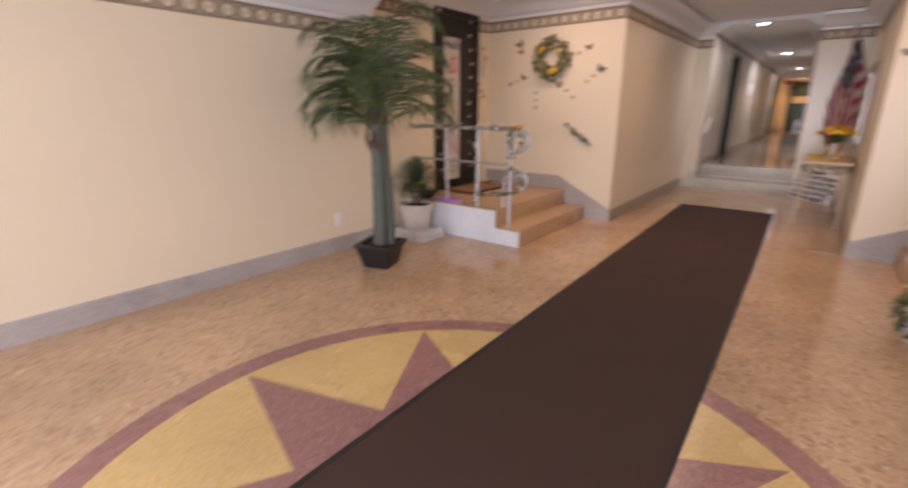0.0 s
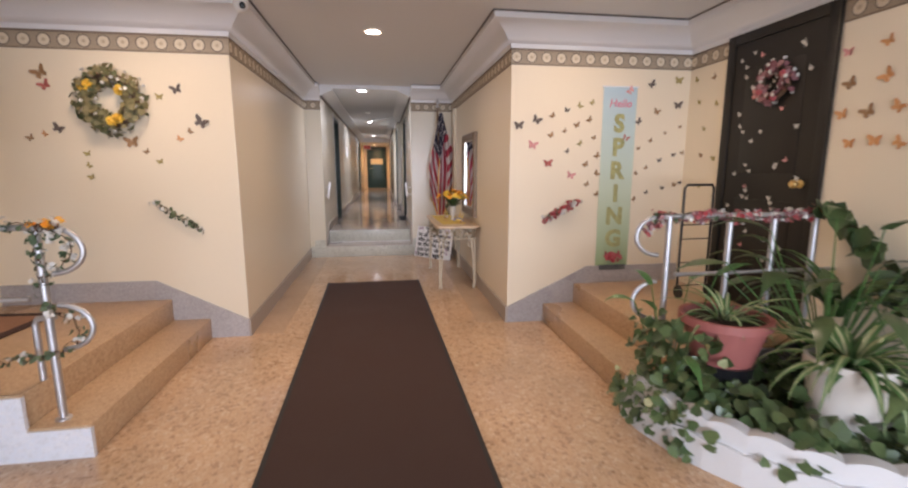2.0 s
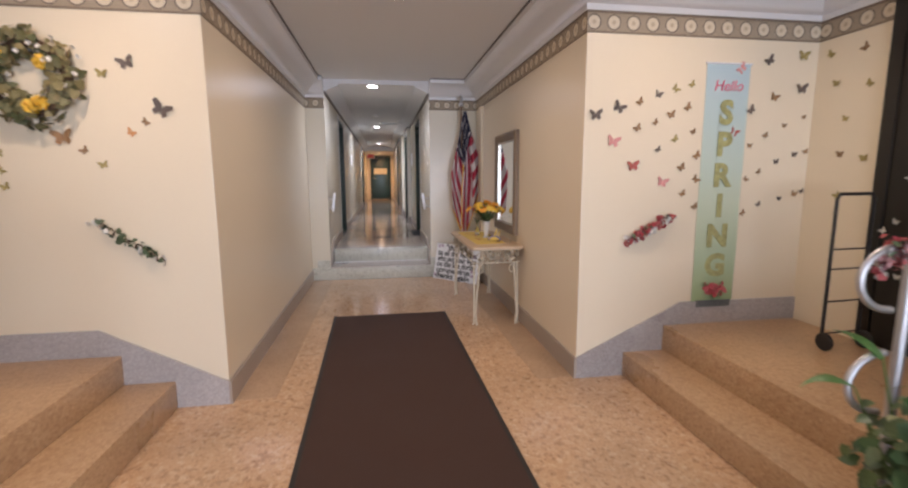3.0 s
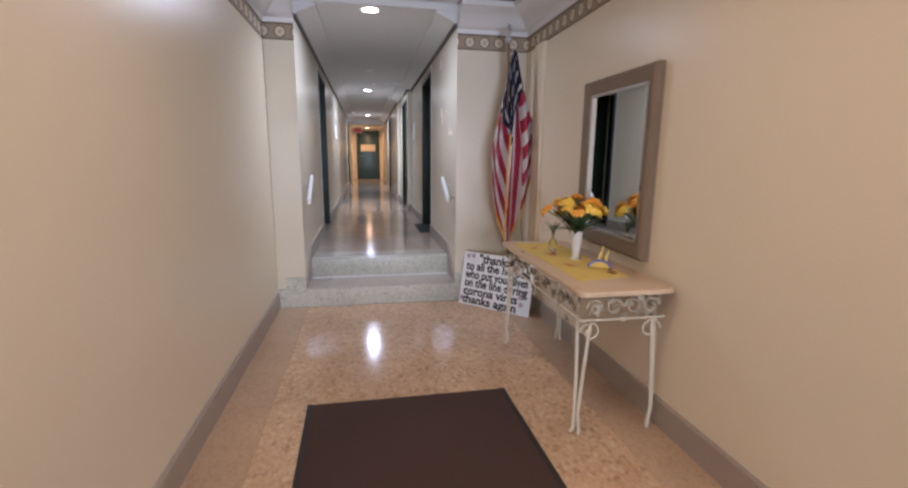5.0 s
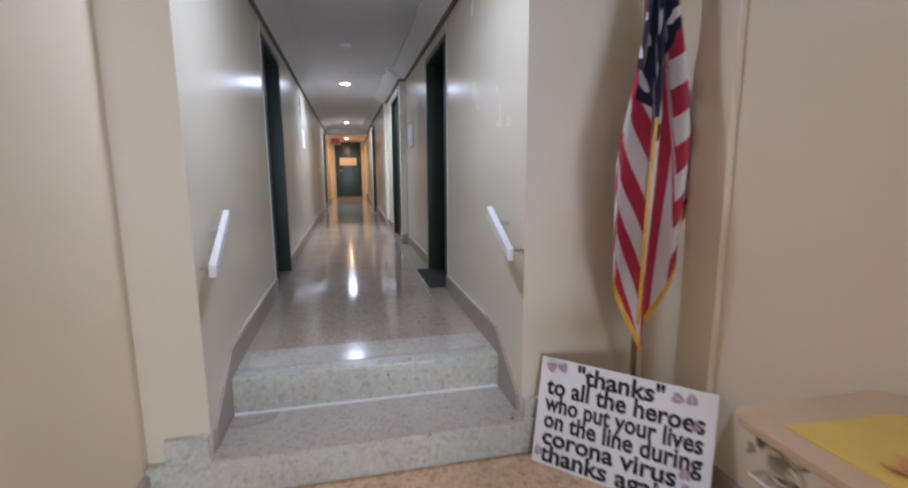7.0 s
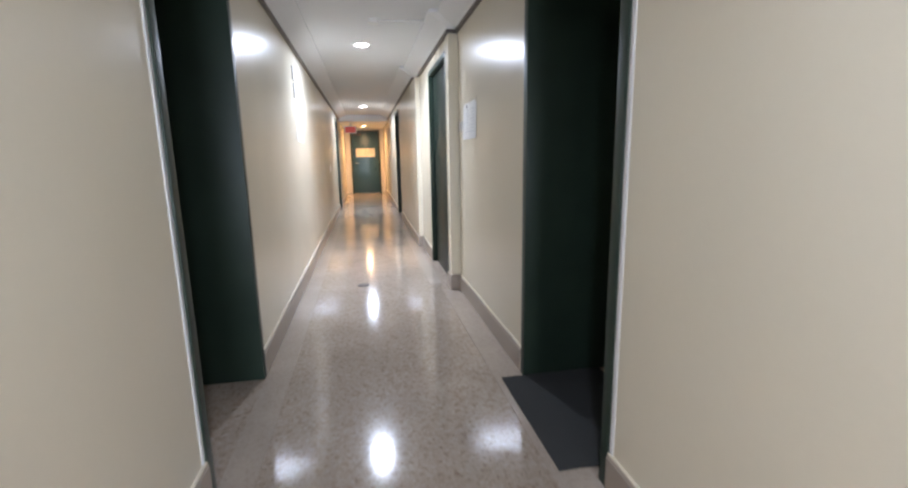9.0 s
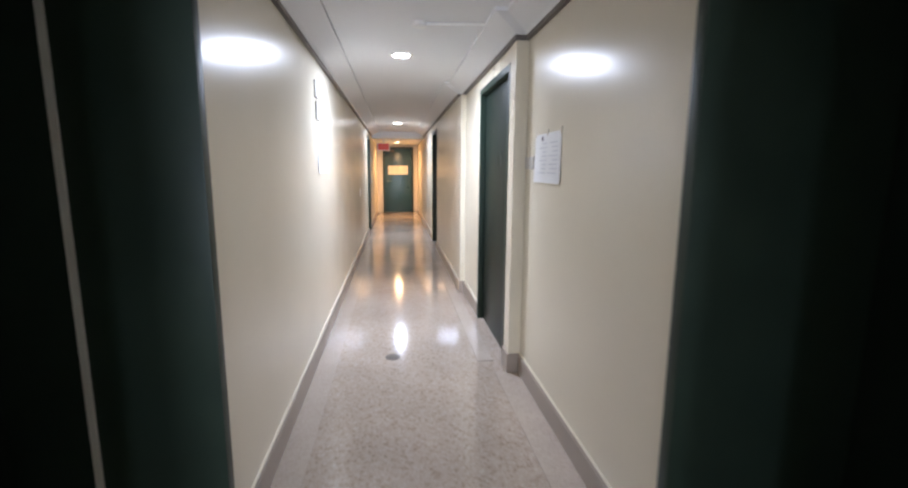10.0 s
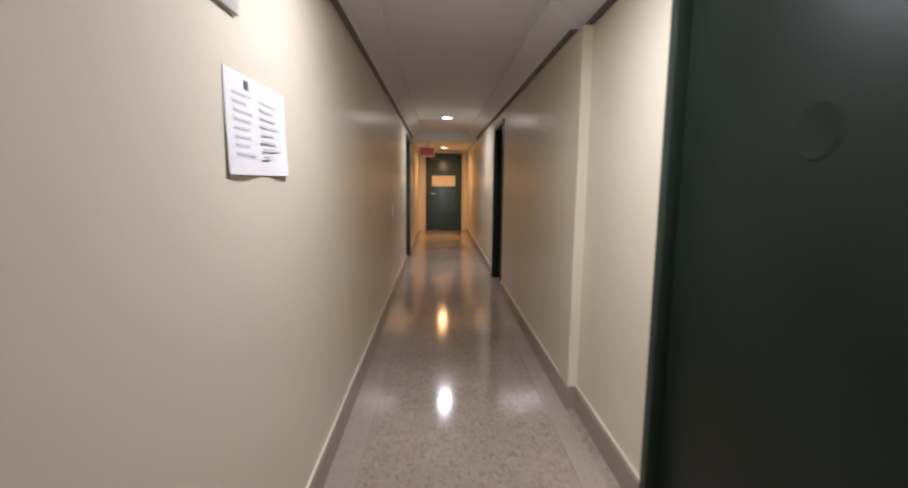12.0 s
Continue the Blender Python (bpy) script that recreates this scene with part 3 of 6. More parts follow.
bm = B(); tube(bm, [(DX0 + 0.09, YEND - 0.04, 1.36), (DX0 + 0.09, YEND - 0.09, 1.36), (DX0 + 0.20, YEND - 0.09, 1.36)], 0.012); part("door_handle", bm, STEEL, eleaf, "steel lever handle")
bm = B(); box(bm, DX0 + 0.04, YEND - 0.10, 2.26, DX0 + 0.30, YEND - 0.042, 2.33); tube(bm, [(DX0 + 0.15, YEND - 0.08, 2.34), (DX0 - 0.03, YEND - 0.20, 2.35), (DX0 - 0.16, YEND - 0.06, 2.34)], 0.012); part("door_closer", bm, GAPTRIM, eleaf, "dark door closer with its arm")
EXITRED = material("exit_sign_red", (0.75, 0.10, 0.07), 0.4)
WHITEPLASTIC = material("white_plastic", (0.8, 0.79, 0.77), 0.35)
sign = thing("exit_sign", -0.60, 23.2, 2.20, "small red and white exit sign under the ceiling", "sign")
bm = B(); box(bm, -0.16, -0.03, 0.0, 0.16, 0.03, 0.2); part("housing", bm, WHITEPLASTIC, sign, bevel=0.006)
bm = B(); box(bm, -0.14, -0.036, 0.02, 0.14, -0.031, 0.18); part("face", bm, EXITRED, sign, "red face")
bm = B(); box(bm, -0.02, -0.02, 0.2, 0.02, 0.02, CEILEND - 2.20); part("stem", bm, WHITEPLASTIC, sign)


def lobby_door(name, x, side, a, b, top_z, label):
    top = tagged(new(name), label, "door", kind="structure")
    w = 0.075
    x1 = x + side * 0.03
    bm = B()
    for y0, y1, z0, z1 in ((a, a + w, L2, top_z), (b - w, b, L2, top_z), (a + w, b - w, top_z - w, top_z)):
        box(bm, min(x, x1), y0, z0, max(x, x1), y1, z1)
    part("door_frame", bm, BLACKDOOR, top, bevel=0.006)
    x2 = x + side * 0.014
    bm = B(); box(bm, min(x, x2), a + w + 0.003, L2 + 0.006, max(x, x2), b - w - 0.003, top_z - w - 0.003)
    leaf = part("door_leaf", bm, BLACKDOOR, top)
    for z0, z1 in ((L2 + 0.2, L2 + 0.85), (L2 + 1.05, top_z - 0.28)):
        bm = B(); box(bm, min(x2, x2 + side * 0.006), a + 0.21, z0, max(x2, x2 + side * 0.006), b - 0.21, z1); part("panel", bm, BLACKDOOR, leaf, bevel=0.003)
    bm = B(); lathe(bm, [(0.03, 0), (0.03, 0.006), (0.012, 0.012), (0.012, 0.035), (0.026, 0.045), (0.03, 0.058), (0.02, 0.07)], seg=16)
    bmesh.ops.transform(bm, matrix=pose(x2, a + w + 0.08, L2 + 0.98, 0, 90 * side, 0), verts=bm.verts)
    part("door_knob", bm, BRASS, leaf, "brass knob")
    return top


lobby_door("door_west", XD, 1, 4.79, 5.68, 2.507, "black apartment door with a spring banner and butterflies")
lobby_door("door_east", XE, -1, 4.51, 5.455, 2.475, "black apartment door covered in small paper butterflies")

# ---- lamps and ceiling fixtures ----
GLOW = {WARM: glowing("lamp_glow_warm", (1.0, 0.86, 0.66), 25), COOL: glowing("lamp_glow_cool", (0.95, 0.97, 1.0), 25), AMBER: glowing("lamp_glow_amber", (1.0, 0.7, 0.4), 25)}
for x, y, z, colour, power in DOWNLIGHTS:
    t = thing("recessed_downlight", x, y, z, "round recessed downlight glowing in the white ceiling", "ceiling light", "recessed downlights")
    bm = B(); lathe(bm, [(0.10, 0.0), (0.10, -0.006), (0.085, -0.009), (0.075, -0.004), (0.075, 0.0)], seg=28); part("trim_ring", bm, WHITEPLASTIC, t)
    bm = B(); lathe(bm, [(0.066, -0.006), (0.066, -0.0085)], seg=24); part("bulb_face", bm, GLOW[colour], t, "glowing lamp face")
det = thing("smoke_detector", -0.23, 12.64, HALLCEIL, "white round smoke detector on the hall ceiling", "smoke detector")
bm = B(); lathe(bm, [(0.06, 0), (0.06, -0.02), (0.045, -0.035), (0.02, -0.038)], seg=24); part("body", bm, WHITEPLASTIC, det)
cctv = thing("security_camera", -0.95, 5.74, 2.69, "small white dome security camera on the crown moulding", "camera")
bm = B(); lathe(bm, [(0.055, -0.02), (0.055, -0.05), (0.05, -0.08), (0.03, -0.105), (0.008, -0.11)], seg=20); part("dome", bm, WHITEPLASTIC, cctv)
bm = B(); lathe(bm, [(0.024, 0), (0.022, 0.012), (0.01, 0.018)], seg=14); bmesh.ops.transform(bm, matrix=pose(0.02, -0.042, -0.07, 100, 0, 10), verts=bm.verts); part("lens", bm, GLASSDARK, cctv, "black lens")
bm = B(); box(bm, -1.10, 5.33, CEIL - 0.05, -0.99, 5.41, CEIL); solid("motion_sensor", bm, GAPTRIM, "small dark sensor box on the ceiling", "sensor", bevel=0.006)

# ---- hall fittings ----
for side, x, y0, y1, z0, lift_z, off in ((1, CL, 9.52, 9.82, 0.945, 0.20, 0.045), (-1, CR, 9.46, 9.79, 0.965, 0.17, 0.07)):
    rail = thing("stair_handrail", x, y0, z0, "short white painted handrail board sloping beside the steps", "handrail", "stair handrails")
    dy = y1 - y0
    bm = B(); prism(bm, [(0, 0), (dy, lift_z), (dy, lift_z + 0.055), (0, 0.055)], "x", side * off, side * (off + 0.03)); part("rail", bm, CROWN, rail, bevel=0.006)
    for f in (0.18, 0.82):
        bm = B(); tube(bm, [(0, dy * f, lift_z * f), (side * (off - 0.015), dy * f, 0.01 + lift_z * f), (side * (off + 0.005), dy * f, 0.03 + lift_z * f)], 0.009); part("bracket", bm, STEEL, rail)
GREYPLATE = material("grey_plate", (0.46, 0.44, 0.41), 0.5)
PAPER = material("white_paper", (0.78, 0.775, 0.77), 0.75, spread=0.02)
SLATEPRINT = material("dark_print", (0.10, 0.09, 0.10), 0.8)
TAPE = material("clear_tape", (0.74, 0.68, 0.58), 0.25)
INK = material("grey_ink", (0.62, 0.62, 0.64), 0.8)


def notice(x, side, y0, y1, z0, z1, label, columns=1):
    """A sheet taped to a hall wall, with unreadable lines."""
    top = thing("paper_notice", x, (y0 + y1) / 2, z0, label, "notice")
    h, w = z1 - z0, y1 - y0
    bm = B()
    n = 8
    cols = [[bm.verts.new((side * (0.002 + 0.010 * (1 - j / 6) ** 2 * (0.5 + 0.5 * math.sin(i * 1.1))), -w / 2 + w * i / n, h * j / 6)) for j in range(7)] for i in range(n + 1)]
    for i in range(n):
        for j in range(6):
            bm.faces.new((cols[i][j], cols[i + 1][j], cols[i + 1][j + 1], cols[i][j + 1]))
    g = bmesh.ops.extrude_face_region(bm, geom=list(bm.faces))
    bmesh.ops.translate(bm, verts=[v for v in g["geom"] if isinstance(v, bmesh.types.BMVert)], vec=(side * 0.0012, 0, 0))
    part("sheet", bm, PAPER, top)
    bm = B()
    rng = random.Random(int(y0 * 100))
    for c in range(columns):
        for k in range(8):
            z = h * (0.80 - 0.085 * k)
            a = -w / 2 + w * (0.1 + c * 0.8 / columns)
            b = a + w * (0.72 / columns) * rng.uniform(0.45, 0.95)
            f = side * (0.0042 + 0.010 * (1 - z / h) ** 2)
            box(bm, min(f, f + side * 0.0006), a, z - 0.004, max(f, f + side * 0.0006), b, z + 0.003)
    part("printed_text", bm, INK, top, "faint grey print", smooth=None)
    bm = B(); ys = -side * w * 0.20; box(bm, min(0.0032 * side, 0.0048 * side), ys - 0.013, h * 0.86, max(0.0032 * side, 0.0048 * side), ys + 0.013, h * 0.95); part("printed_crest", bm, SLATEPRINT, top, "small dark square", smooth=None)
    for f in (-0.48, 0.0, 0.47) if side < 0 else ():
        bm = B(); box(bm, min(0.0, 0.0045 * side), w * f - 0.009, h - 0.015, max(0.0, 0.0045 * side), w * f + 0.009, h + 0.018); part("tape", bm, TAPE, top, "strip of clear tape", smooth=None)
    return top


notice(CR, -1, 13.17, 13.60, 1.665, 1.935, "white paper notices taped to the hall wall by the lift", 2)
notice(CL, 1, 14.50, 14.93, 1.70, 1.955, "two white notices taped to the glossy hall wall", 2)
for y, z, h in ((14.50, 2.245, 0.12), (14.53, 2.09, 0.13)):
    bm = B(); box(bm, CL, y - 0.06, z, CL + 0.012, y + 0.06, z + h); solid("wall_plate", bm, GREYPLATE, "small grey blank plate on the hall wall", "wall plate", "wall plates", bevel=0.003)
bm = B(); box(bm, CR - 0.008, 13.625, 1.74, CR, 13.80, 1.815); solid("wall_plate", bm, GREYPLATE, "small grey number plate beside the lift", "wall plate", "wall plates", bevel=0.003)
sw = thing("light_switch", CL, 18.5, 1.3, "white light switch plate on the hall wall", "switch")
bm = B(); box(bm, 0, -0.04, 0, 0.006, 0.04, 0.12); part("plate", bm, WHITEPLASTIC, sw, bevel=0.002)
bm = B(); box(bm, 0.006, -0.008, 0.045, 0.016, 0.008, 0.075); part("toggle", bm, WHITEPLASTIC, sw)
outlet = thing("wall_outlet", XW, 3.10, 0.26, "white power outlet low on the cream wall", "outlet")
bm = B(); box(bm, 0, -0.04, 0, 0.007, 0.04, 0.13); part("plate", bm, WHITEPLASTIC, outlet, bevel=0.002)
for z in (0.035, 0.095):
    bm = B(); lathe(bm, [(0.017, 0), (0.016, 0.003)], seg=14); bmesh.ops.transform(bm, matrix=pose(0.007, 0, z, 0, 90, 0), verts=bm.verts); part("socket", bm, CROWN, outlet)
GREYMAT = material("grey_doormat", (0.035, 0.036, 0.036), 0.95, spread=0.2, scale=12, grain=1.5, grain_scale=220, bump=0.6)
bm = B(); box(bm, 0.388, 11.335, UP, 0.945, 12.09, UP + 0.012); solid("doormat", bm, GREYMAT, "flat charcoal grey doormat before the hall door", "doormat", bevel=0.004)
CAPGREY = material("worn_cap_metal", (0.12, 0.10, 0.085), 0.6, 0.2, spread=0.2, scale=40)
CAPDARK = material("worn_cap_centre", (0.10, 0.085, 0.07), 0.45, 0.3, spread=0.2, scale=40)
drain = thing("floor_drain", -0.339, 14.155, UP, "round metal cap set in the hall floor", "floor cap")
bm = B(); lathe(bm, [(0.055, 0.0), (0.055, 0.003), (0.042, 0.004)], seg=24); part("rim", bm, CAPGREY, drain)
bm = B(); lathe(bm, [(0.042, 0.001), (0.042, 0.003), (0.0, 0.0035)], seg=24); part("cap", bm, CAPDARK, drain, "dark cap")

for x, side, y in ((CL, 1, WEST_DOORS[0][0]), (CR, -1, EAST_DOORS[0][0])):
    bm = B(); box(bm, min(x, x + side * 0.005), y - 0.022, UP, max(x, x + side * 0.005), y - 0.001, 2.50); structure("corner_bead", bm, CROWN, "pale painted corner bead", bevel=0.002)
conduit = thing("ceiling_conduit", -0.14, 13.97, HALLCEIL, "white conduit from a round box across the hall ceiling", "conduit")
bm = B(); lathe(bm, [(0.045, 0), (0.045, -0.03), (0.03, -0.036)], seg=18); part("box", bm, WHITEPLASTIC, conduit)
bm = B(); tube(bm, [(0.04, 0, -0.012), (CB + 0.14 - 0.18, -0.05, -0.012)], 0.010, 8); part("pipe", bm, WHITEPLASTIC, conduit)

# ---- foliage helpers ----
def leaf_material(name, colour, colour2, rough=0.38):
    m = bpy.data.materials.new(name)
    m.use_nodes = True
    n, l = m.node_tree.nodes, m.node_tree.links
    b = n["Principled BSDF"]
    geo = n.new("ShaderNodeNewGeometry")
    mx = n.new("ShaderNodeMix")
    mx.data_type = "RGBA"
    mx.inputs["A"].default_value, mx.inputs["B"].default_value = (*colour, 1), (*colour2, 1)
    l.new(geo.outputs["Random Per Island"], mx.inputs["Factor"])
    nz = n.new("ShaderNodeTexNoise")
    nz.inputs["Scale"].default_value = 45
    sc = n.new("ShaderNodeVectorMath")
    sc.operation = "SCALE"
    mp = n.new("ShaderNodeMapRange")
    mp.inputs["To Min"].default_value, mp.inputs["To Max"].default_value = 0.7, 1.3
    l.new(nz.outputs["Fac"], mp.inputs["Value"])
    l.new(mx.outputs["Result"], sc.inputs[0])
    l.new(mp.outputs["Result"], sc.inputs["Scale"])
    l.new(sc.outputs[0], b.inputs["Base Color"])
    b.inputs["Roughness"].default_value = rough
    return m


PALMGREEN = leaf_material("palm_frond", (0.032, 0.064, 0.026), (0.105, 0.145, 0.058), 0.5)
IVYGREEN = leaf_material("ivy_leaf", (0.04, 0.08, 0.028), (0.11, 0.16, 0.06), 0.35)
DEEPGREEN = leaf_material("deep_green_leaf", (0.040, 0.075, 0.026), (0.095, 0.14, 0.055), 0.3)
STRIPEGREEN = leaf_material("striped_leaf_green", (0.05, 0.13, 0.035), (0.09, 0.19, 0.055), 0.35)
STRIPECREAM = leaf_material("striped_leaf_cream", (0.36, 0.40, 0.20), (0.46, 0.48, 0.28), 0.35)
BUSHGREEN = leaf_material("bush_green", (0.05, 0.09, 0.045), (0.10, 0.15, 0.08), 0.55)
TRUNK = material("palm_trunk", (0.085, 0.10, 0.085), 0.75, spread=0.25, scale=14, grain=1.2, grain_scale=90, bump=0.5)
FIBRE = material("palm_fibre", (0.10, 0.055, 0.03), 0.85, spread=0.3, scale=30)
SOIL = material("potting_soil", (0.045, 0.028, 0.018), 0.95, spread=0.35, scale=25, grain=1.5, grain_scale=120, bump=0.8)
BLACKPOT = material("black_pot", (0.012, 0.012, 0.014), 0.4)
WHITEPOT = material("white_plastic_pot", (0.74, 0.70, 0.64), 0.4, spread=0.06)
ROSEPOT = material("rose_clay_pot", (0.35, 0.115, 0.10), 0.55, spread=0.10, scale=8)
EDGING = material("white_painted_edging", (0.68, 0.685, 0.69), 0.55, spread=0.03, scale=7, grain=0.8, grain_scale=60, bump=0.4)


def blade(bm, base, heading, length, width, rise, droop, fold=0.25, steps=7, twist=0.0, slot=0, stripe=0.0):
    """An arching leaf: it leaves base at a rise and bends down by droop along its length; stripe: share of a pale middle band."""
    p = Vector(base)
    ang = rise
    rows = []
    side = Vector((-math.sin(heading), math.cos(heading), 0))
    for i in range(steps + 1):
        f = i / steps
        w = width * (0.35 + 0.65 * math.sin(math.pi * min(1, f * 1.15 + 0.12))) * (1 - f ** 4) + 0.001
        d = Vector((math.cos(heading) * math.cos(ang), math.sin(heading) * math.cos(ang), math.sin(ang)))
        up = d.cross(side) * -1
        sd = (side + up * math.sin(twist * f)).normalized()
        offs = [-1, -stripe, stripe, 1] if stripe else [-1, 0, 1]
        rows.append([bm.verts.new(p + sd * (w / 2 * o) + up * (fold * w / 2 * abs(o))) for o in offs])
        p = p + d * (length / steps)
        ang -= droop / steps
    for a, b in zip(rows, rows[1:]):
        for j in range(len(a) - 1):
            f = bm.faces.new((a[j], a[j + 1], b[j + 1], b[j]))
            f.material_index = 1 if (stripe and j == 1) else slot


def heart(bm, at, normal, size, spin):
    """A small heart-shaped leaf, folded along its middle."""
    n = Vector(normal).normalized()
    a = n.orthogonal().normalized()
    a.rotate(Matrix.Rotation(spin, 3, n))
    b = n.cross(a)
    pts = [(-0.45, 0), (-0.55, 0.35), (-0.2, 0.52), (0.2, 0.36), (0.62, 0)]
    c = Vector(at)
    mid = [bm.verts.new(c + size * (x * a) - n * size * 0.05) for x in (-0.45, 0.1, 0.62)]
    for s in (1, -1):
        edge = [bm.verts.new(c + size * (x * a + s * y * b) + n * size * 0.12 * y) for x, y in pts[1:4]]
        loop = [mid[0], *edge, mid[2], mid[1]]
        bm.faces.new(loop if s > 0 else loop[::-1])


def leaf_mesh(name, bm, mats, parent, label=""):
    me = bpy.data.meshes.new(name)
    bm.to_mesh(me)
    bm.free()
    for m in mats:
        me.materials.append(m)
    me.shade_smooth()
    ob = new(name, me)
    ob.parent = parent
    return tagged(ob, label) if label else ob


def ivy(parent, rng, count, spot, size=(0.05, 0.09), mat=IVYGREEN, label="", name="leaves"):
    """Leaves at places and outward ways that spot(rng) gives."""
    bm = B()
    for _ in range(count):
        at, out = spot(rng)
        nrm = Vector(out) + Vector((rng.gauss(0, 0.45), rng.gauss(0, 0.45), rng.gauss(0.25, 0.4)))
        heart(bm, at, nrm, rng.uniform(*size), rng.uniform(0, 6.28))
    return leaf_mesh(name, bm, [mat], parent, label)


# ---- tall palm in a square black pot ----
rng = random.Random(4)
palm = thing("potted_palm", -2.14, 3.06, 0, "tall green palm in a square black pot on the floor", "potted plant", rz=20)
bm = B()
lo, hi, inn = 0.115, 0.165, 0.14
q = [(-1, -1), (1, -1), (1, 1), (-1, 1)]
rings = [[bm.verts.new((x * r, y * r, z)) for x, y in q] for r, z in ((lo, 0.0), (hi, 0.19), (hi + 0.012, 0.19), (hi + 0.012, 0.215), (inn, 0.215), (inn, 0.18))]
for a, b in zip(rings, rings[1:]):
    for i in range(4):
        bm.faces.new((a[i], a[(i + 1) % 4], b[(i + 1) % 4], b[i]))
bm.faces.new(rings[0]); bm.faces.new(rings[-1])
part("pot", bm, BLACKPOT, palm, "square black plastic pot", smooth=None)
bm = B(); box(bm, -0.14, -0.14, 0.17, 0.14, 0.14, 0.19); part("soil", bm, SOIL, palm)
bm = B()
pts, rad = [], []
for i in range(26):
    f = i / 25
    pts.append((0.015 * math.sin(f * 3), 0.01 * f, 0.18 + f * 1.20))
    rad.append(0.062 - 0.006 * f + (0.005 if i % 2 else 0))
tube(bm, pts, 0.06, 12, rad); part("trunk", bm, TRUNK, palm, "grey-green ringed trunk", smooth=60)
bm = B()
tube(bm, [(0.085 - 0.03 * k / 20, 0.055 - 0.02 * k / 20, 0.18 + 1.18 * k / 20) for k in range(21)], 0.03, 10, [0.036 - 0.006 * k / 20 + (0.003 if k % 2 else 0) for k in range(21)]); part("trunk", bm, TRUNK, palm, "slender second trunk", smooth=60)
bm = B()
for i in range(16):
    a = rng.uniform(0, 6.28)
    z = rng.uniform(0.98, 1.30)
    tube(bm, [(0.05 * math.cos(a), 0.05 * math.sin(a), z), (0.085 * math.cos(a), 0.085 * math.sin(a), z + 0.05), (0.075 * math.cos(a), 0.075 * math.sin(a), z + 0.14)], 0.01, 5, [0.014, 0.012, 0.004])
part("fibre_collar", bm, FIBRE, palm, "brown fibrous stubs under the crown")
# fronds: an arching rib with many narrow leaflets each side
fbm, rbm = B(), B()
for k in range(44):
    head = k * 2.39996 + rng.uniform(-0.2, 0.2)
    rise = 1.55 - 0.80 * (k / 44) ** 1.3 + rng.uniform(-0.10, 0.05)
    length = rng.uniform(0.92, 1.10) - 0.26 * k / 44
    wy = math.sin(head + radians(20))
    wx = math.cos(head + radians(20))
    if wx < -0.5:
        length *= 0.66
    p = Vector((0.03 * math.cos(head), 0.03 * math.sin(head), 1.46 - 0.007 * k))
    ang = rise
    droop = rng.uniform(2.9, 3.7)
    side = Vector((-math.sin(head), math.cos(head), 0))
    line = [p.copy()]
    steps = 22
    for i in range(steps):
        f = i / steps
        d = Vector((math.cos(head) * math.cos(ang), math.sin(head) * math.cos(ang), math.sin(ang)))
        p = p + d * length / steps
        line.append(p.copy())
        ang -= droop / steps * (0.1 + 1.8 * f * f + 0.4 * f)
        if i > 3:
            size = 0.30 * math.sin(math.pi * (0.18 + 0.75 * f)) + 0.04
            for s in (1, -1):
                out = (side * s * 0.8 + d * 0.75 + Vector((0, 0, -0.15 - 0.35 * f))).normalized()
                out = (out + Vector((rng.gauss(0, 0.06), rng.gauss(0, 0.06), rng.gauss(0, 0.06)))).normalized()
                wv = d.cross(out).normalized() * 0.3 + d * 0.7
                ln = size * rng.uniform(0.85, 1.1)
                tip = p + out * ln + Vector((0, 0, -0.25 * ln))
                midp = p + out * ln * 0.5 + Vector((0, 0, -0.03 * ln))
                w = 0.0085
                v = [fbm.verts.new(x) for x in (p - wv * w * 0.6, p + wv * w * 0.6, midp + wv * w, midp - wv * w, tip)]
                fbm.faces.new((v[0], v[1], v[2], v[3])); fbm.faces.new((v[3], v[2], v[4]))
    tube(rbm, line[::3] + [line[-1]], 0.005, 4, [0.008 - 0.0009 * i for i in range(len(line[::3]))] + [0.0008])
crown_ob = leaf_mesh("fronds", fbm, [PALMGREEN], palm, "arching feathery green fronds")
part("frond_ribs", rbm, PALMGREEN, palm)

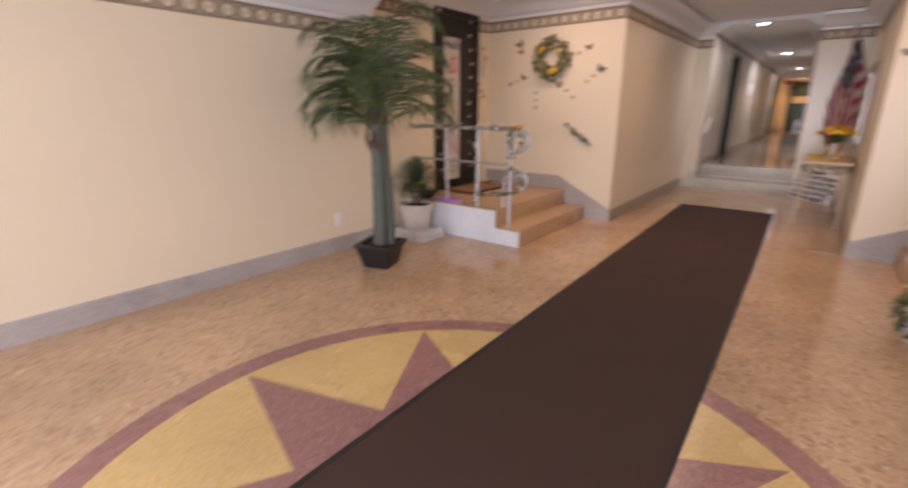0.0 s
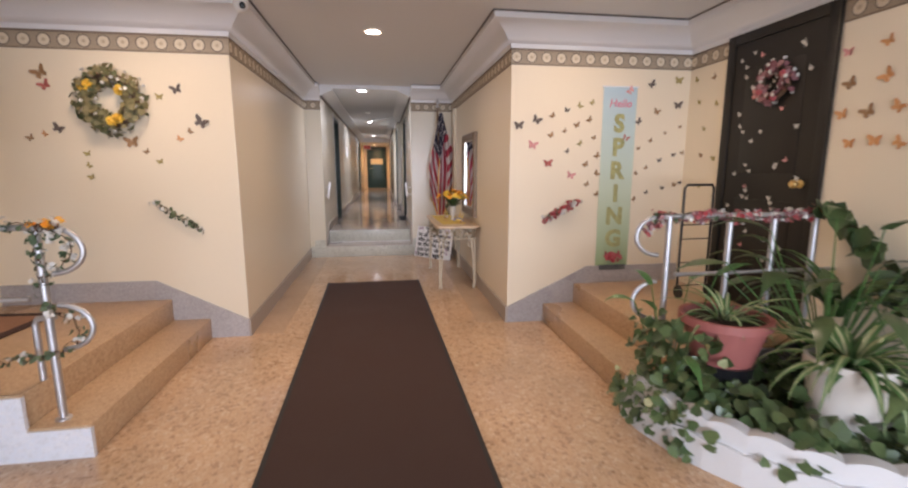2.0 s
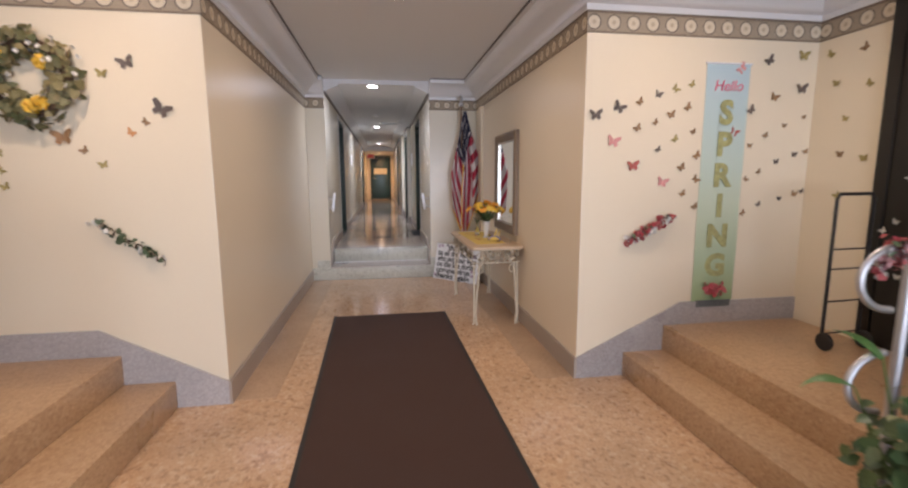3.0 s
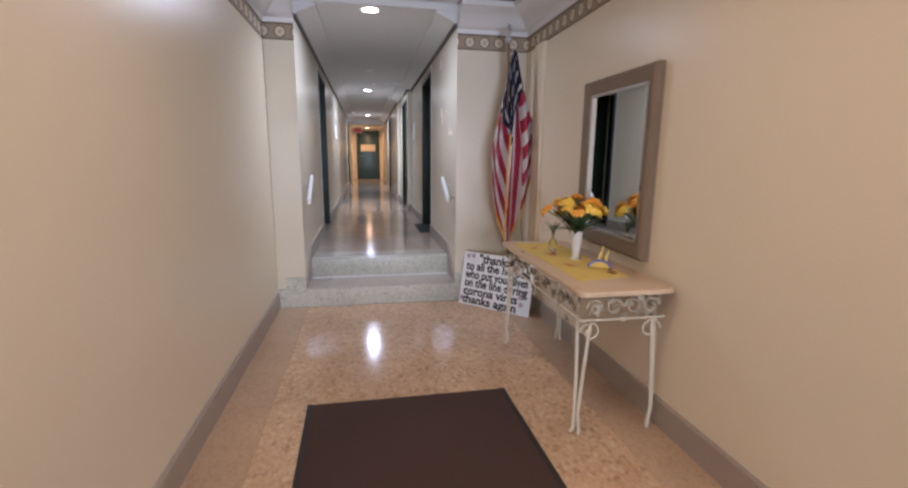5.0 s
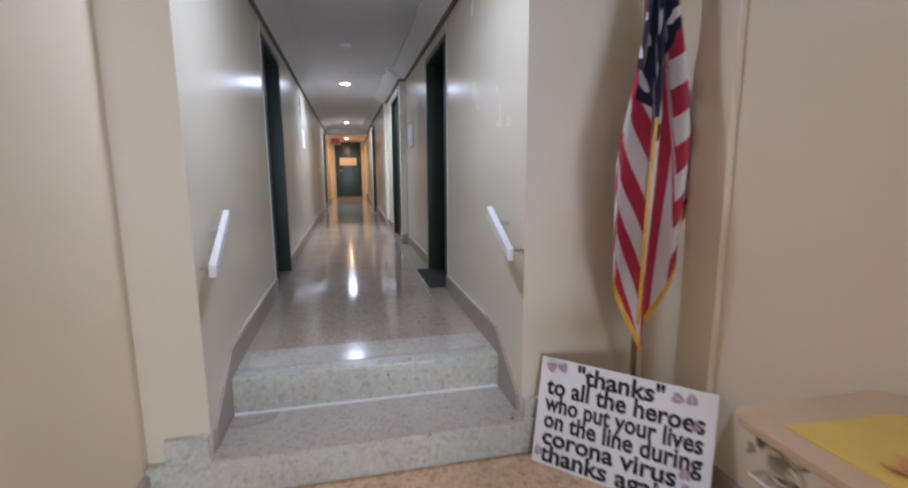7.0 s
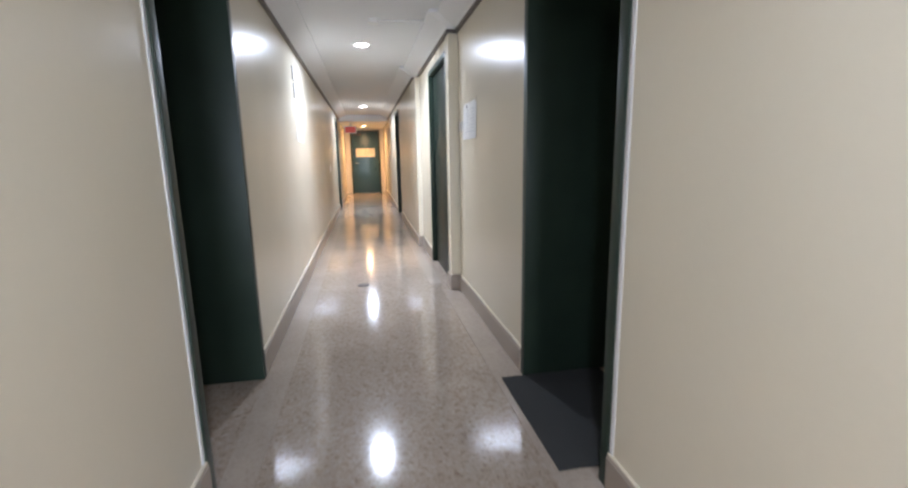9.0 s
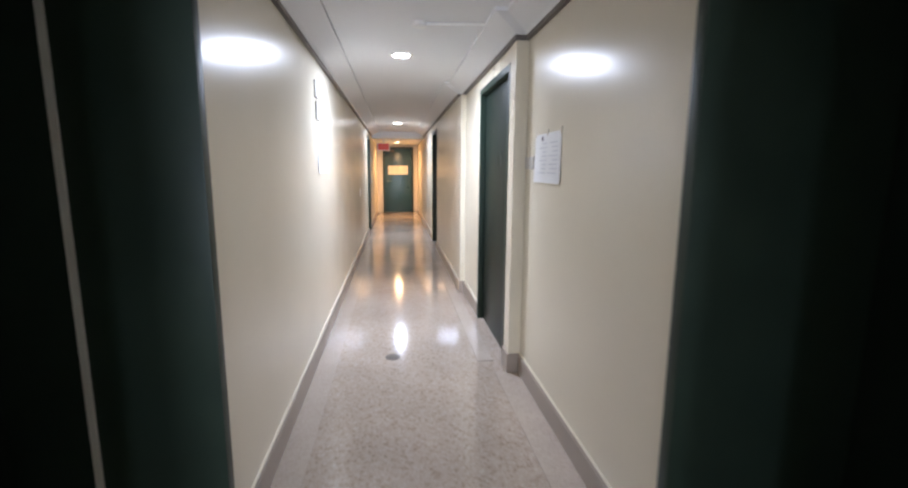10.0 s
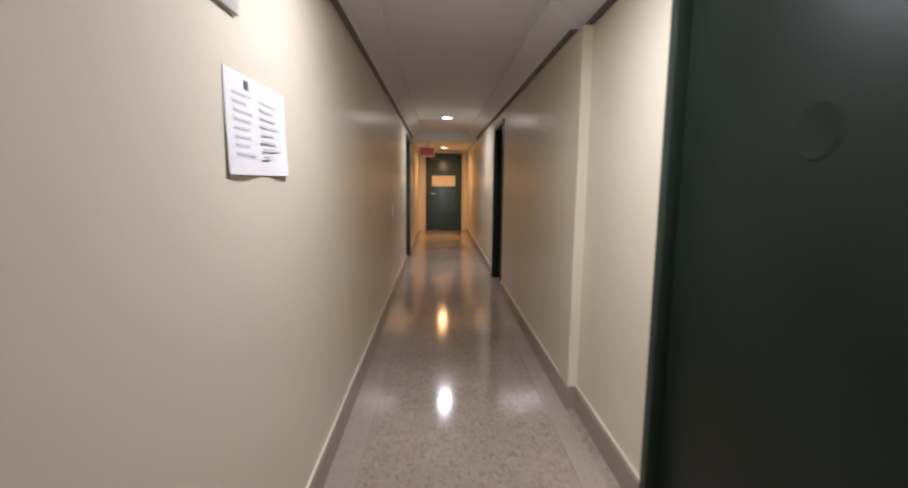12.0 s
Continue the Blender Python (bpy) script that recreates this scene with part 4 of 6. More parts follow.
# ---- white edging bed with a bushy pot plant, beside the west landing ----
def scalloped_edging(name, line, height, label, unit=0.13, thick=0.07):
    """Low white painted edging blocks with rounded tops, end to end along a line of plan points."""
    top = tagged(new(name), label, "planter edging")
    dense = []
    for (x0, y0), (x1, y1) in zip(line, line[1:]):
        n = max(2, int(math.hypot(x1 - x0, y1 - y0) / 0.01))
        dense += [Vector((x0 + (x1 - x0) * i / n, y0 + (y1 - y0) * i / n)) for i in range(n)]
    step = max(4, int(unit / 0.01))
    for i in range(0, len(dense) - step + 1, step):
        a, b = dense[i], dense[min(i + step, len(dense) - 1)]
        d = (b - a)
        w = d.length
        d.normalize()
        nrm = Vector((d.y, -d.x))
        m = Matrix(((d.x, -nrm.x, 0, a.x), (d.y, -nrm.y, 0, a.y), (0, 0, 1, 0), (0, 0, 0, 1)))
        waves = max(1, round(w / 0.16))
        for nm, y0, y1, hh, amp in (("lower_block", -thick / 2, thick / 2, height * 0.62, 0.014), ("upper_block", -thick / 2 + 0.022, thick / 2 + 0.01, height, 0.022)):
            bm = B()
            prof = [(-0.006, 0)] + [(-0.006 + (w + 0.012) * k / 16, hh - amp + amp * abs(math.sin(math.pi * waves * k / 16))) for k in range(17)] + [(w + 0.006, 0)]
            prism(bm, prof, "y", y0, y1)
            bmesh.ops.transform(bm, matrix=m, verts=bm.verts)
            part(nm, bm, EDGING, top)
    return top


scalloped_edging("planter_edging", [(-2.94, 3.80), (-2.33, 3.80), (-2.33, 4.24)], 0.11, "low white scalloped edging round a potted bush", unit=0.12, thick=0.06)
bm = B(); box(bm, XD + 0.004, 3.83, 0, -2.36, 4.24, 0.035); solid("planter_bed", bm, EDGING, "white painted base inside the low edging", "planter bed", smooth=None)
bush = thing("potted_bush", -2.60, 4.04, 0.035, "small bushy green plant in a white pot", "potted plant")
bm = B(); lathe(bm, [(0.13, 0), (0.17, 0.25), (0.19, 0.26), (0.19, 0.32), (0.17, 0.32), (0.165, 0.26)], seg=12); part("pot", bm, WHITEPOT, bush, "white faceted plastic pot", smooth=20)
bm = B(); lathe(bm, [(0.16, 0.25), (0.16, 0.29)], seg=16); part("soil", bm, SOIL, bush)
bm = B()
for k in range(9):
    a = k * 0.7
    tube(bm, [(0.02 * math.cos(a), 0.02 * math.sin(a), 0.26), (0.05 * math.cos(a), 0.05 * math.sin(a), 0.40), (0.12 * math.cos(a), 0.12 * math.sin(a), 0.52)], 0.006, 5)
part("stems", bm, FIBRE, bush)
bm = B()
rng = random.Random(8)
for _ in range(1800):
    a, e, r = rng.uniform(0, 6.28), rng.uniform(-0.5, 1.5), rng.uniform(0.04, 0.25)
    base = (r * math.cos(a) * math.cos(e), r * math.sin(a) * math.cos(e), 0.53 + r * 0.98 * math.sin(e))
    blade(bm, base, a + rng.gauss(0, 0.5), rng.uniform(0.05, 0.10), 0.010, e + rng.gauss(0, 0.4), rng.uniform(0.3, 1.0), steps=2)
leaf_mesh("leaves", bm, [BUSHGREEN], bush, "fine grey-green leaves")
bowl = thing("plant_bowl", -2.74, 4.36, L2, "black bowl on the landing's edge", "bowl")
bm = B(); lathe(bm, [(0.07, 0), (0.13, 0.07), (0.14, 0.07), (0.13, 0.06), (0.06, 0.01)], seg=20); part("bowl", bm, BLACKPOT, bowl)
PURPLE = material("purple_foam", (0.42, 0.17, 0.68), 0.7, spread=0.1)
bm = B()
star_pts = []
for i in range(10):
    r = 0.15 if i % 2 == 0 else 0.09
    star_pts.append((-2.40 + 1.25 * r * math.cos(i * math.pi / 5), 4.37 + 0.6 * r * math.sin(i * math.pi / 5)))
prism(bm, star_pts, "z", L2, L2 + 0.02)
solid("purple_ornament", bm, PURPLE, "flat purple flower-shaped ornament on the landing", "ornament", bevel=0.006)
# doormat of the west door
MATBROWN = material("doormat_border", (0.06, 0.028, 0.02), 0.95, spread=0.2, scale=10, grain=1.5, grain_scale=200, bump=0.5)
MATRUST = material("doormat_centre", (0.33, 0.17, 0.10), 0.95, spread=0.3, scale=9, grain=1.5, grain_scale=160, bump=0.5)
dm = thing("doormat", -2.66, 5.25, L2, "rust doormat with a dark brown border", "doormat", rz=-4)
bm = B(); box(bm, -0.26, -0.42, 0, 0.26, 0.42, 0.010); part("border", bm, MATBROWN, dm, bevel=0.003)
bm = B(); box(bm, -0.19, -0.34, 0.009, 0.19, 0.34, 0.0125); part("centre", bm, MATRUST, dm, "rust pile centre")

# ---- chrome landing rails ----
def landing_rail(name, sgn, x_end, x_wall, posts, y, label):
    top = thing(name, 0, y, 0, label, "handrail")
    zt, zm = 1.165, 0.812
    bm = B(); tube(bm, [(sgn * x_end, 0, zt), (sgn * x_wall, 0, zt)], 0.016, 10); part("top_rail", bm, CHROME, top)
    bm = B(); tube(bm, [(sgn * (x_end + 0.10), 0, zm), (sgn * x_wall, 0, zm)], 0.013, 10); part("middle_rail", bm, CHROME, top)
    for x, z0 in posts:
        bm = B(); tube(bm, [(sgn * x, 0, z0), (sgn * x, 0, zt)], 0.019, 10); p = part("post", bm, CHROME, top)
        bm = B(); lathe(bm, [(0.035, z0), (0.035, z0 + 0.008), (0.02, z0 + 0.014)], sgn * x, 0, 0, seg=14); part("foot_plate", bm, CHROME, p)
    for zc, r in ((zt - 0.115, 0.115), (0.66, 0.115)):
        bm = B(); tube(bm, [(sgn * (x_end - 0.02 - 1.25 * r * math.sin(a)), 0, zc + r * math.cos(a)) for a in [math.pi * i / 12 for i in range(13)]], 0.0135, 10); part("end_loop", bm, CHROME, top, "curled chrome end")
    return top


landing_rail("landing_handrail", -1, 1.57, -XD, [(1.60, L1), (2.00, L2), (2.42, L2)], 4.36, "chrome handrail with curled ends and a vine garland")
landing_rail("landing_handrail", 1, 1.68, XE, [(1.72, L1), (2.12, L2), (2.42, L2), (2.71, L2)], 4.36, "chrome handrail with a red and white garland")
far_rail = thing("corner_handrail", -1.72, 4.44, L2, "short bent chrome post beside the rail on the landing", "handrail")
bm = B(); tube(bm, [(0, 0, 0), (0, 0, 0.30), (0.012, 0, 0.33), (0.10, 0, 0.34)], 0.016, 10); part("post", bm, CHROME, far_rail)

PETALWHITE = leaf_material("white_petal", (0.62, 0.60, 0.55), (0.75, 0.72, 0.66), 0.6)
PETALRED = leaf_material("red_petal", (0.42, 0.05, 0.06), (0.55, 0.16, 0.16), 0.6)
PETALPINK = leaf_material("pink_petal", (0.65, 0.13, 0.22), (0.75, 0.28, 0.36), 0.6)
PETALYELLOW = leaf_material("yellow_petal", (0.83, 0.48, 0.03), (0.86, 0.60, 0.10), 0.55)
PETALORANGE = leaf_material("orange_petal", (0.85, 0.30, 0.02), (0.88, 0.48, 0.06), 0.55)


def garland(name, path, label, leafy, flowers, radius, n_leaf, n_flower, seed, size=(0.02, 0.036)):
    """Leaves and small blossoms wound along a line of points."""
    r = random.Random(seed)
    pts = [Vector(p) for p in path]
    lens = [(b - a).length for a, b in zip(pts, pts[1:])]
    total = sum(lens)
    top = tagged(new(name), label, "garland")

    def along(f):
        d = f * total
        for a, b, ln in zip(pts, pts[1:], lens):
            if d <= ln:
                return a + (b - a) * d / ln
            d -= ln
        return pts[-1].copy()

    def spot(rr):
        o = Vector((rr.gauss(0, 1), rr.gauss(0, 1), rr.gauss(0, 1))).normalized()
        return along(rr.random()) + o * radius * rr.uniform(0.6, 1.25), o
    bm = B()
    tube(bm, [along(i / 60) + Vector((0.5 * math.sin(i), 0.5 * math.cos(i * 1.3), math.cos(i))) * radius * 0.7 for i in range(61)], 0.003, 5)
    part("stem", bm, FIBRE, top)
    if n_leaf:
        ivy(top, r, n_leaf, spot, size, leafy)
    for k, m in enumerate(flowers):
        bm = B()
        for _ in range(n_flower // len(flowers)):
            at, o = spot(r)
            for j in range(5):
                heart(bm, at + Vector((r.gauss(0, 0.008), r.gauss(0, 0.008), r.gauss(0, 0.008))), o + Vector((r.gauss(0, 0.5), r.gauss(0, 0.5), r.gauss(0, 0.5))), r.uniform(0.018, 0.028), r.uniform(0, 6.28))
        leaf_mesh("blossoms", bm, [m], top)
    return top


PETALDUSK = leaf_material("dusky_petal", (0.20, 0.07, 0.08), (0.42, 0.22, 0.22), 0.65)
DUSKGREEN = leaf_material("dusty_leaf", (0.05, 0.085, 0.04), (0.13, 0.17, 0.09), 0.6)
garland("rail_garland", [(-2.95, 4.36, 1.17), (-1.60, 4.36, 1.17), (-1.47, 4.36, 1.10), (-1.46, 4.36, 1.0), (-1.58, 4.36, 0.94)], "green vine garland with white blossoms on the rail", DUSKGREEN, [PETALWHITE], 0.028, 130, 34, 3)
garland("rail_garland", [(-2.02, 4.36, 1.1), (-2.02, 4.36, 0.36)], "green vine garland twined round a rail post", DUSKGREEN, [PETALWHITE], 0.03, 60, 14, 4)
garland("rail_garland", [(-2.02, 4.34, 0.47), (-1.60, 4.34, 0.52), (-1.46, 4.34, 0.60), (-1.47, 4.34, 0.70), (-1.60, 4.34, 0.78)], "green vine garland hung low on the rail", DUSKGREEN, [PETALWHITE], 0.025, 60, 8, 5)
garland("rail_garland", [(-1.60, 4.35, 1.14), (-1.60, 4.35, 0.85)], "green vine garland at the rail's curl", DUSKGREEN, [PETALWHITE], 0.035, 40, 6, 6)
garland("red_rail_garland", [(1.58, 4.36, 1.09), (1.65, 4.36, 1.165), (2.2, 4.36, 1.16), (2.88, 4.36, 1.17)], "dusky red and white blossom garland on the rail", DUSKGREEN, [PETALRED, PETALWHITE, PETALDUSK], 0.030, 40, 210, 7)
bow = garland("blossom_spray", [(-1.60, 4.34, 1.16), (-1.50, 4.34, 1.18)], "peach silk blossom at the rail's end", DUSKGREEN, [PETALORANGE, PETALWHITE], 0.03, 4, 14, 9)

# ---- east planter ----
arc = []
for i in range(25):
    f = i / 24
    a = math.pi * (1.0 + 0.5 * f)
    arc.append((2.90 + 1.44 * math.cos(a), 4.24 + 1.20 * math.sin(a)))
scalloped_edging("planter_edging", arc, 0.265, "white painted scalloped edging curved round the planter", unit=0.16, thick=0.09)
bm = B(); prism(bm, [(x + 0.04, y + 0.04) for x, y in arc] + [(2.88, 4.24)], "z", 0.0, 0.15); solid("planter_soil", bm, SOIL, "dark soil filling the curved planter", "soil", smooth=None)


def pot(parent, r0, r1, h, mat, label):
    bm = B(); lathe(bm, [(r0, 0), (r1 * 0.96, h * 0.82), (r1 * 1.06, h * 0.83), (r1 * 1.06, h), (r1 * 0.94, h), (r1 * 0.90, h * 0.85)], seg=28); part("pot", bm, mat, parent, label)
    bm = B(); lathe(bm, [(r1 * 0.92, h * 0.8), (r1 * 0.92, h * 0.88)], seg=20); part("soil", bm, SOIL, parent)


def strap_plant(name, x, y, z, label, count, length, width, seed, mats, stripe, rise=(0.5, 1.35), droop=(1.4, 2.4), potdims=None, base_h=0.0, potlabel=""):
    r = random.Random(seed)
    top = thing(name, x, y, z, label, "potted plant")
    if potdims:
        pot(top, *potdims, potlabel)
        base_h = potdims[2] * 0.85
    bm = B()
    for k in range(count):
        a = k * 2.39996 + r.uniform(-0.3, 0.3)
        rr = r.uniform(0, 0.05)
        ln = r.uniform(*length)
        if x + math.cos(a) * ln * 0.8 > XE - 0.05:
            ln *= 0.55
        blade(bm, (rr * math.cos(a), rr * math.sin(a), base_h), a, ln, r.uniform(*width), r.uniform(*rise), r.uniform(*droop), stripe=stripe, steps=8, twist=r.uniform(-0.5, 0.5))
    leaf_mesh("leaves", bm, mats, top)
    return top


def broad_plant(name, x, y, z, label, count, reach, size, seed, mat, stem_h=0.25, potdims=None, potlabel=""):
    """Large oval leaves on arching stalks."""
    r = random.Random(seed)
    top = thing(name, x, y, z, label, "potted plant")
    b0 = 0.0
    if potdims:
        pot(top, *potdims, potlabel)
        b0 = potdims[2] * 0.85
    bm, sb = B(), B()
    for k in range(count):
        a = k * 2.39996 + r.uniform(-0.3, 0.3)
        e = r.uniform(0.45, 1.35)
        ln = r.uniform(*reach)
        if x + math.cos(a) * ln * 0.8 > XE - 0.25:
            ln *= 0.5
        p0 = Vector((0.03 * math.cos(a), 0.03 * math.sin(a), b0))
        d = Vector((math.cos(a) * math.cos(e), math.sin(a) * math.cos(e), math.sin(e)))
        p2 = p0 + d * ln + Vector((0, 0, stem_h * 0.3))
        p1 = p0 + d * ln * 0.5 + Vector((0, 0, 0.06))
        tube(sb, [p0, p1, p2], 0.005, 5, [0.007, 0.005, 0.003])
        blade(bm, p2, a + r.gauss(0, 0.3), r.uniform(*size), r.uniform(*size) * 0.30, e - 0.5, r.uniform(0.9, 1.8), fold=0.18, steps=7, twist=r.uniform(-0.6, 0.6))
    leaf_mesh("leaves", bm, [mat], top)
    part("stem_mass", sb, STRIPEGREEN, top)
    return top


strap_plant("spider_plant", 1.86, 4.02, 0.42, "striped spider plant in a rose clay pot", 20, (0.24, 0.44), (0.018, 0.032), 11, [STRIPEGREEN, STRIPECREAM], 0.35, potdims=(0.15, 0.215, 0.25, ROSEPOT), potlabel="rose clay pot")
bm = B(); lathe(bm, [(0.13, 0.0), (0.16, 0.26), (0.17, 0.27)], 1.86, 4.02, 0.15, seg=20); solid("plant_stand", bm, BLACKPOT, "upturned dark pot under the rose pot", "plant stand")
strap_plant("striped_dracaena", 2.20, 3.62, 0.17, "cream-striped dracaena in a white pot in the planter", 52, (0.36, 0.56), (0.042, 0.062), 12, [STRIPEGREEN, STRIPECREAM], 0.30, rise=(0.35, 1.4), droop=(1.6, 2.6), potdims=(0.13, 0.17, 0.40, WHITEPOT), potlabel="ribbed white pot")
broad_plant("broadleaf_plant", 2.45, 3.95, 0.15, "large deep green broadleaf plant in the planter", 38, (0.40, 0.74), (0.22, 0.36), 13, DEEPGREEN, stem_h=0.5, potdims=(0.13, 0.18, 0.28, BLACKPOT), potlabel="dark pot")
broad_plant("broadleaf_plant", 2.62, 3.50, 0.15, "green broadleaf plant filling the planter's far end", 24, (0.28, 0.52), (0.22, 0.34), 14, IVYGREEN, stem_h=0.3)
broad_plant("broadleaf_plant", 2.55, 3.30, 0.15, "low leafy green plant behind the white edging", 18, (0.12, 0.26), (0.16, 0.24), 15, DEEPGREEN, stem_h=0.1)
strap_plant("striped_dracaena", 2.66, 4.10, 0.15, "tall dracaena with drooping narrow leaves", 40, (0.45, 0.72), (0.03, 0.05), 16, [STRIPEGREEN, DEEPGREEN], 0.3, rise=(0.8, 1.5), base_h=0.45)
broad_plant("dumb_cane", 1.66, 4.18, 0.20, "pale variegated plant at the rail's foot", 9, (0.35, 0.62), (0.16, 0.24), 17, STRIPEGREEN, stem_h=0.3)
# ivy spilling over the edging
vine = thing("ivy_plant", 1.75, 3.95, 0.15, "dark green ivy spilling over the white edging", "ivy")


def spill(r):
    f = r.random()
    if f < 0.50:
        a = math.pi * r.uniform(0.98, 1.13)
        k = r.uniform(0.86, 1.06)
        z = r.uniform(0.02, 0.62) if k < 1.0 else r.uniform(0.02, 0.28)
    else:
        a = math.pi * r.uniform(1.0, 1.5)
        k = r.uniform(0.80, 0.97)
        z = 0.16 + r.random() * 0.13
        if r.random() < 0.02:
            k, z = 1.045, r.uniform(0.10, 0.24)
    at = Vector((2.90 + 1.44 * k * math.cos(a) - 1.75, 4.24 + 1.20 * k * math.sin(a) - 3.95, z - 0.15))
    return at, Vector((math.cos(a), math.sin(a), 0.6))


ivy(vine, random.Random(21), 760, spill, (0.035, 0.075))
ivy(vine, random.Random(24), 60, spill, (0.03, 0.06), STRIPECREAM, name="pale_leaves")
under = thing("ground_cover", 2.3, 3.8, 0.15, "leafy green ground cover in the planter", "ground cover")
under["kind"] = "stuff"
ivy(under, random.Random(22), 520, lambda r: (Vector((r.uniform(-0.55, 0.5), r.uniform(-0.45, 0.4), r.uniform(0.02, 0.22))), Vector((-0.3, -0.5, 0.8))), (0.045, 0.085), DEEPGREEN)
trail = garland("trailing_vine", [(2.62, 4.30, 1.20), (2.74, 4.20, 1.12), (2.80, 4.05, 0.95), (2.83, 3.95, 0.75), (2.84, 3.80, 0.9), (2.84, 3.6, 0.7)], "drooping vine with long leaves by the wall", DEEPGREEN, [PETALWHITE], 0.05, 40, 0, 23, size=(0.09, 0.15))
# folding trolley behind the rail
trolley = thing("folding_trolley", 2.50, 5.35, L2, "folded black metal shopping trolley on the landing", "trolley")
bm = B(); tube(bm, [(0.0, 0, 0.05), (0.0, 0, 0.92), (0.02, 0, 0.95), (0.26, 0.02, 0.95), (0.28, 0.02, 0.92), (0.28, 0.02, 0.05)], 0.010, 8); part("frame", bm, BLACKPOT, trolley)
for z in (0.10, 0.30, 0.50, 0.62):
    bm = B(); tube(bm, [(0, 0, z), (0.28, 0.02, z)], 0.005, 6); part("cross_bar", bm, BLACKPOT, trolley)
for x in (0.0, 0.28):
    bm = B(); lathe(bm, [(0.05, -0.012), (0.055, -0.006), (0.055, 0.006), (0.05, 0.012)], seg=18); bmesh.ops.transform(bm, matrix=pose(x, -0.02, 0.056, 90, 0, 90), verts=bm.verts); part("wheel", bm, RUBBER, trolley)

# ---- lettering ----
def lettering(name, body, size, mat, parent, m, label="", thick=0.0006, shear=0.0, stretch=1.0, align="CENTER", fat=0.0):
    """Words in the built-in font as a mesh part; m places them in the parent's space (text runs along x, faces +z)."""
    cu = bpy.data.curves.new(name, "FONT")
    cu.body, cu.size, cu.extrude, cu.shear, cu.offset = body, size, thick, shear, fat
    cu.align_x, cu.align_y = align, "CENTER"
    cu.resolution_u = 3
    tmp = bpy.data.objects.new("lettering_source", cu)
    me = bpy.data.meshes.new_from_object(tmp)
    bpy.data.objects.remove(tmp)
    me.transform(m @ Matrix.Diagonal((stretch, 1, 1, 1)))
    me.materials.clear()
    me.materials.append(mat)
    me.name = name
    ob = new(name, me)
    ob.parent = parent
    return tagged(ob, label) if label else ob


BLACKINK = material("black_ink", (0.02, 0.02, 0.022), 0.7)
REDINK = material("red_ink", (0.62, 0.10, 0.10), 0.7)
GREYINK = material("grey_ink_letter", (0.36, 0.35, 0.37), 0.7)
YELLOWINK = material("yellow_ink", (0.62, 0.56, 0.30), 0.7)
PINKINK = material("pink_ink", (0.72, 0.16, 0.24), 0.7)
SLATEINK = material("slate_ink", (0.12, 0.13, 0.13), 0.7)
GOLDINK = material("gold_green_ink", (0.36, 0.35, 0.15), 0.6, spread=0.3, scale=40)
BANNERGREY = material("banner_cloth", (0.60, 0.56, 0.54), 0.85, spread=0.05, scale=8, grain=0.8, grain_scale=180)


def banner_sheet(parent, w, h, mat, wave=0.006):
    """A hanging cloth of small waves; its top middle is the origin, it faces +z, and hangs along -y."""
    bm = B()
    n, k = 8, 24
    g = [[bm.verts.new((-w / 2 + w * i / n, -h * j / k, 0.004 + wave * (0.5 + 0.5 * math.sin(j * 0.7 + i * 0.25)) * j / k)) for j in range(k + 1)] for i in range(n + 1)]
    for i in range(n):
        for j in range(k):
            bm.faces.new((g[i][j], g[i][j + 1], g[i + 1][j + 1], g[i + 1][j]))
    e = bmesh.ops.extrude_face_region(bm, geom=list(bm.faces))
    bmesh.ops.translate(bm, verts=[v for v in e["geom"] if isinstance(v, bmesh.types.BMVert)], vec=(0, 0, -0.0015))
    return part("cloth", bm, mat, parent)


# west door's banner: faces +x
PALEROSE = material("pale_rose_ink", (0.52, 0.30, 0.36), 0.8)
PALEGREEN = material("pale_green_ink", (0.36, 0.46, 0.32), 0.8)
west = new("spring_banner")
west.matrix_world = Matrix.Translation((XD + 0.034, 5.09, 2.19)) @ Matrix(((0, 0, 1, 0), (1, 0, 0, 0), (0, 1, 0, 0), (0, 0, 0, 1)))
tagged(west, "long pale banner lettered Hello SPRING on the black door", "banner")
banner_sheet(west, 0.31, 1.72, BANNERGREY)
bm = B(); tube(bm, [(-0.17, 0, 0.006), (0.17, 0, 0.006)], 0.007, 8); part("rod", bm, BLACKPOT, west)
bm = B(); tube(bm, [(-0.12, 0, 0.006), (0, 0.12, 0.01), (0.12, 0, 0.006)], 0.002, 5); part("string", bm, BLACKPOT, west)
bm = B(); box(bm, -0.155, -0.17, 0.011, 0.155, -0.012, 0.0116); part("heading_band", bm, BANNERGREY, west)
lettering("heading", "Hello", 0.155, BLACKINK, west, pose(0, -0.09, 0.0125), shear=0.25, fat=0.002)
for i, (c, m) in enumerate(zip("SPRING", (REDINK, GREYINK, YELLOWINK, PINKINK, PALEROSE, PALEGREEN))):
    lettering("letter", c, 0.27, m, west, pose(0.01 * (-1) ** i, -0.33 - 0.245 * i, 0.0125), fat=0.004)
bm = B()
for a in (-0.5, 0, 0.5):
    prism(bm, [(0.05 * math.sin(a) + 0.034 * math.cos(t), -1.03 + 0.06 * math.sin(t)) for t in [i * math.pi / 6 for i in range(12)]], "z", 0.0128, 0.0134)
part("tulip", bm, PINKINK, west, "pink tulip bloom", smooth=None)

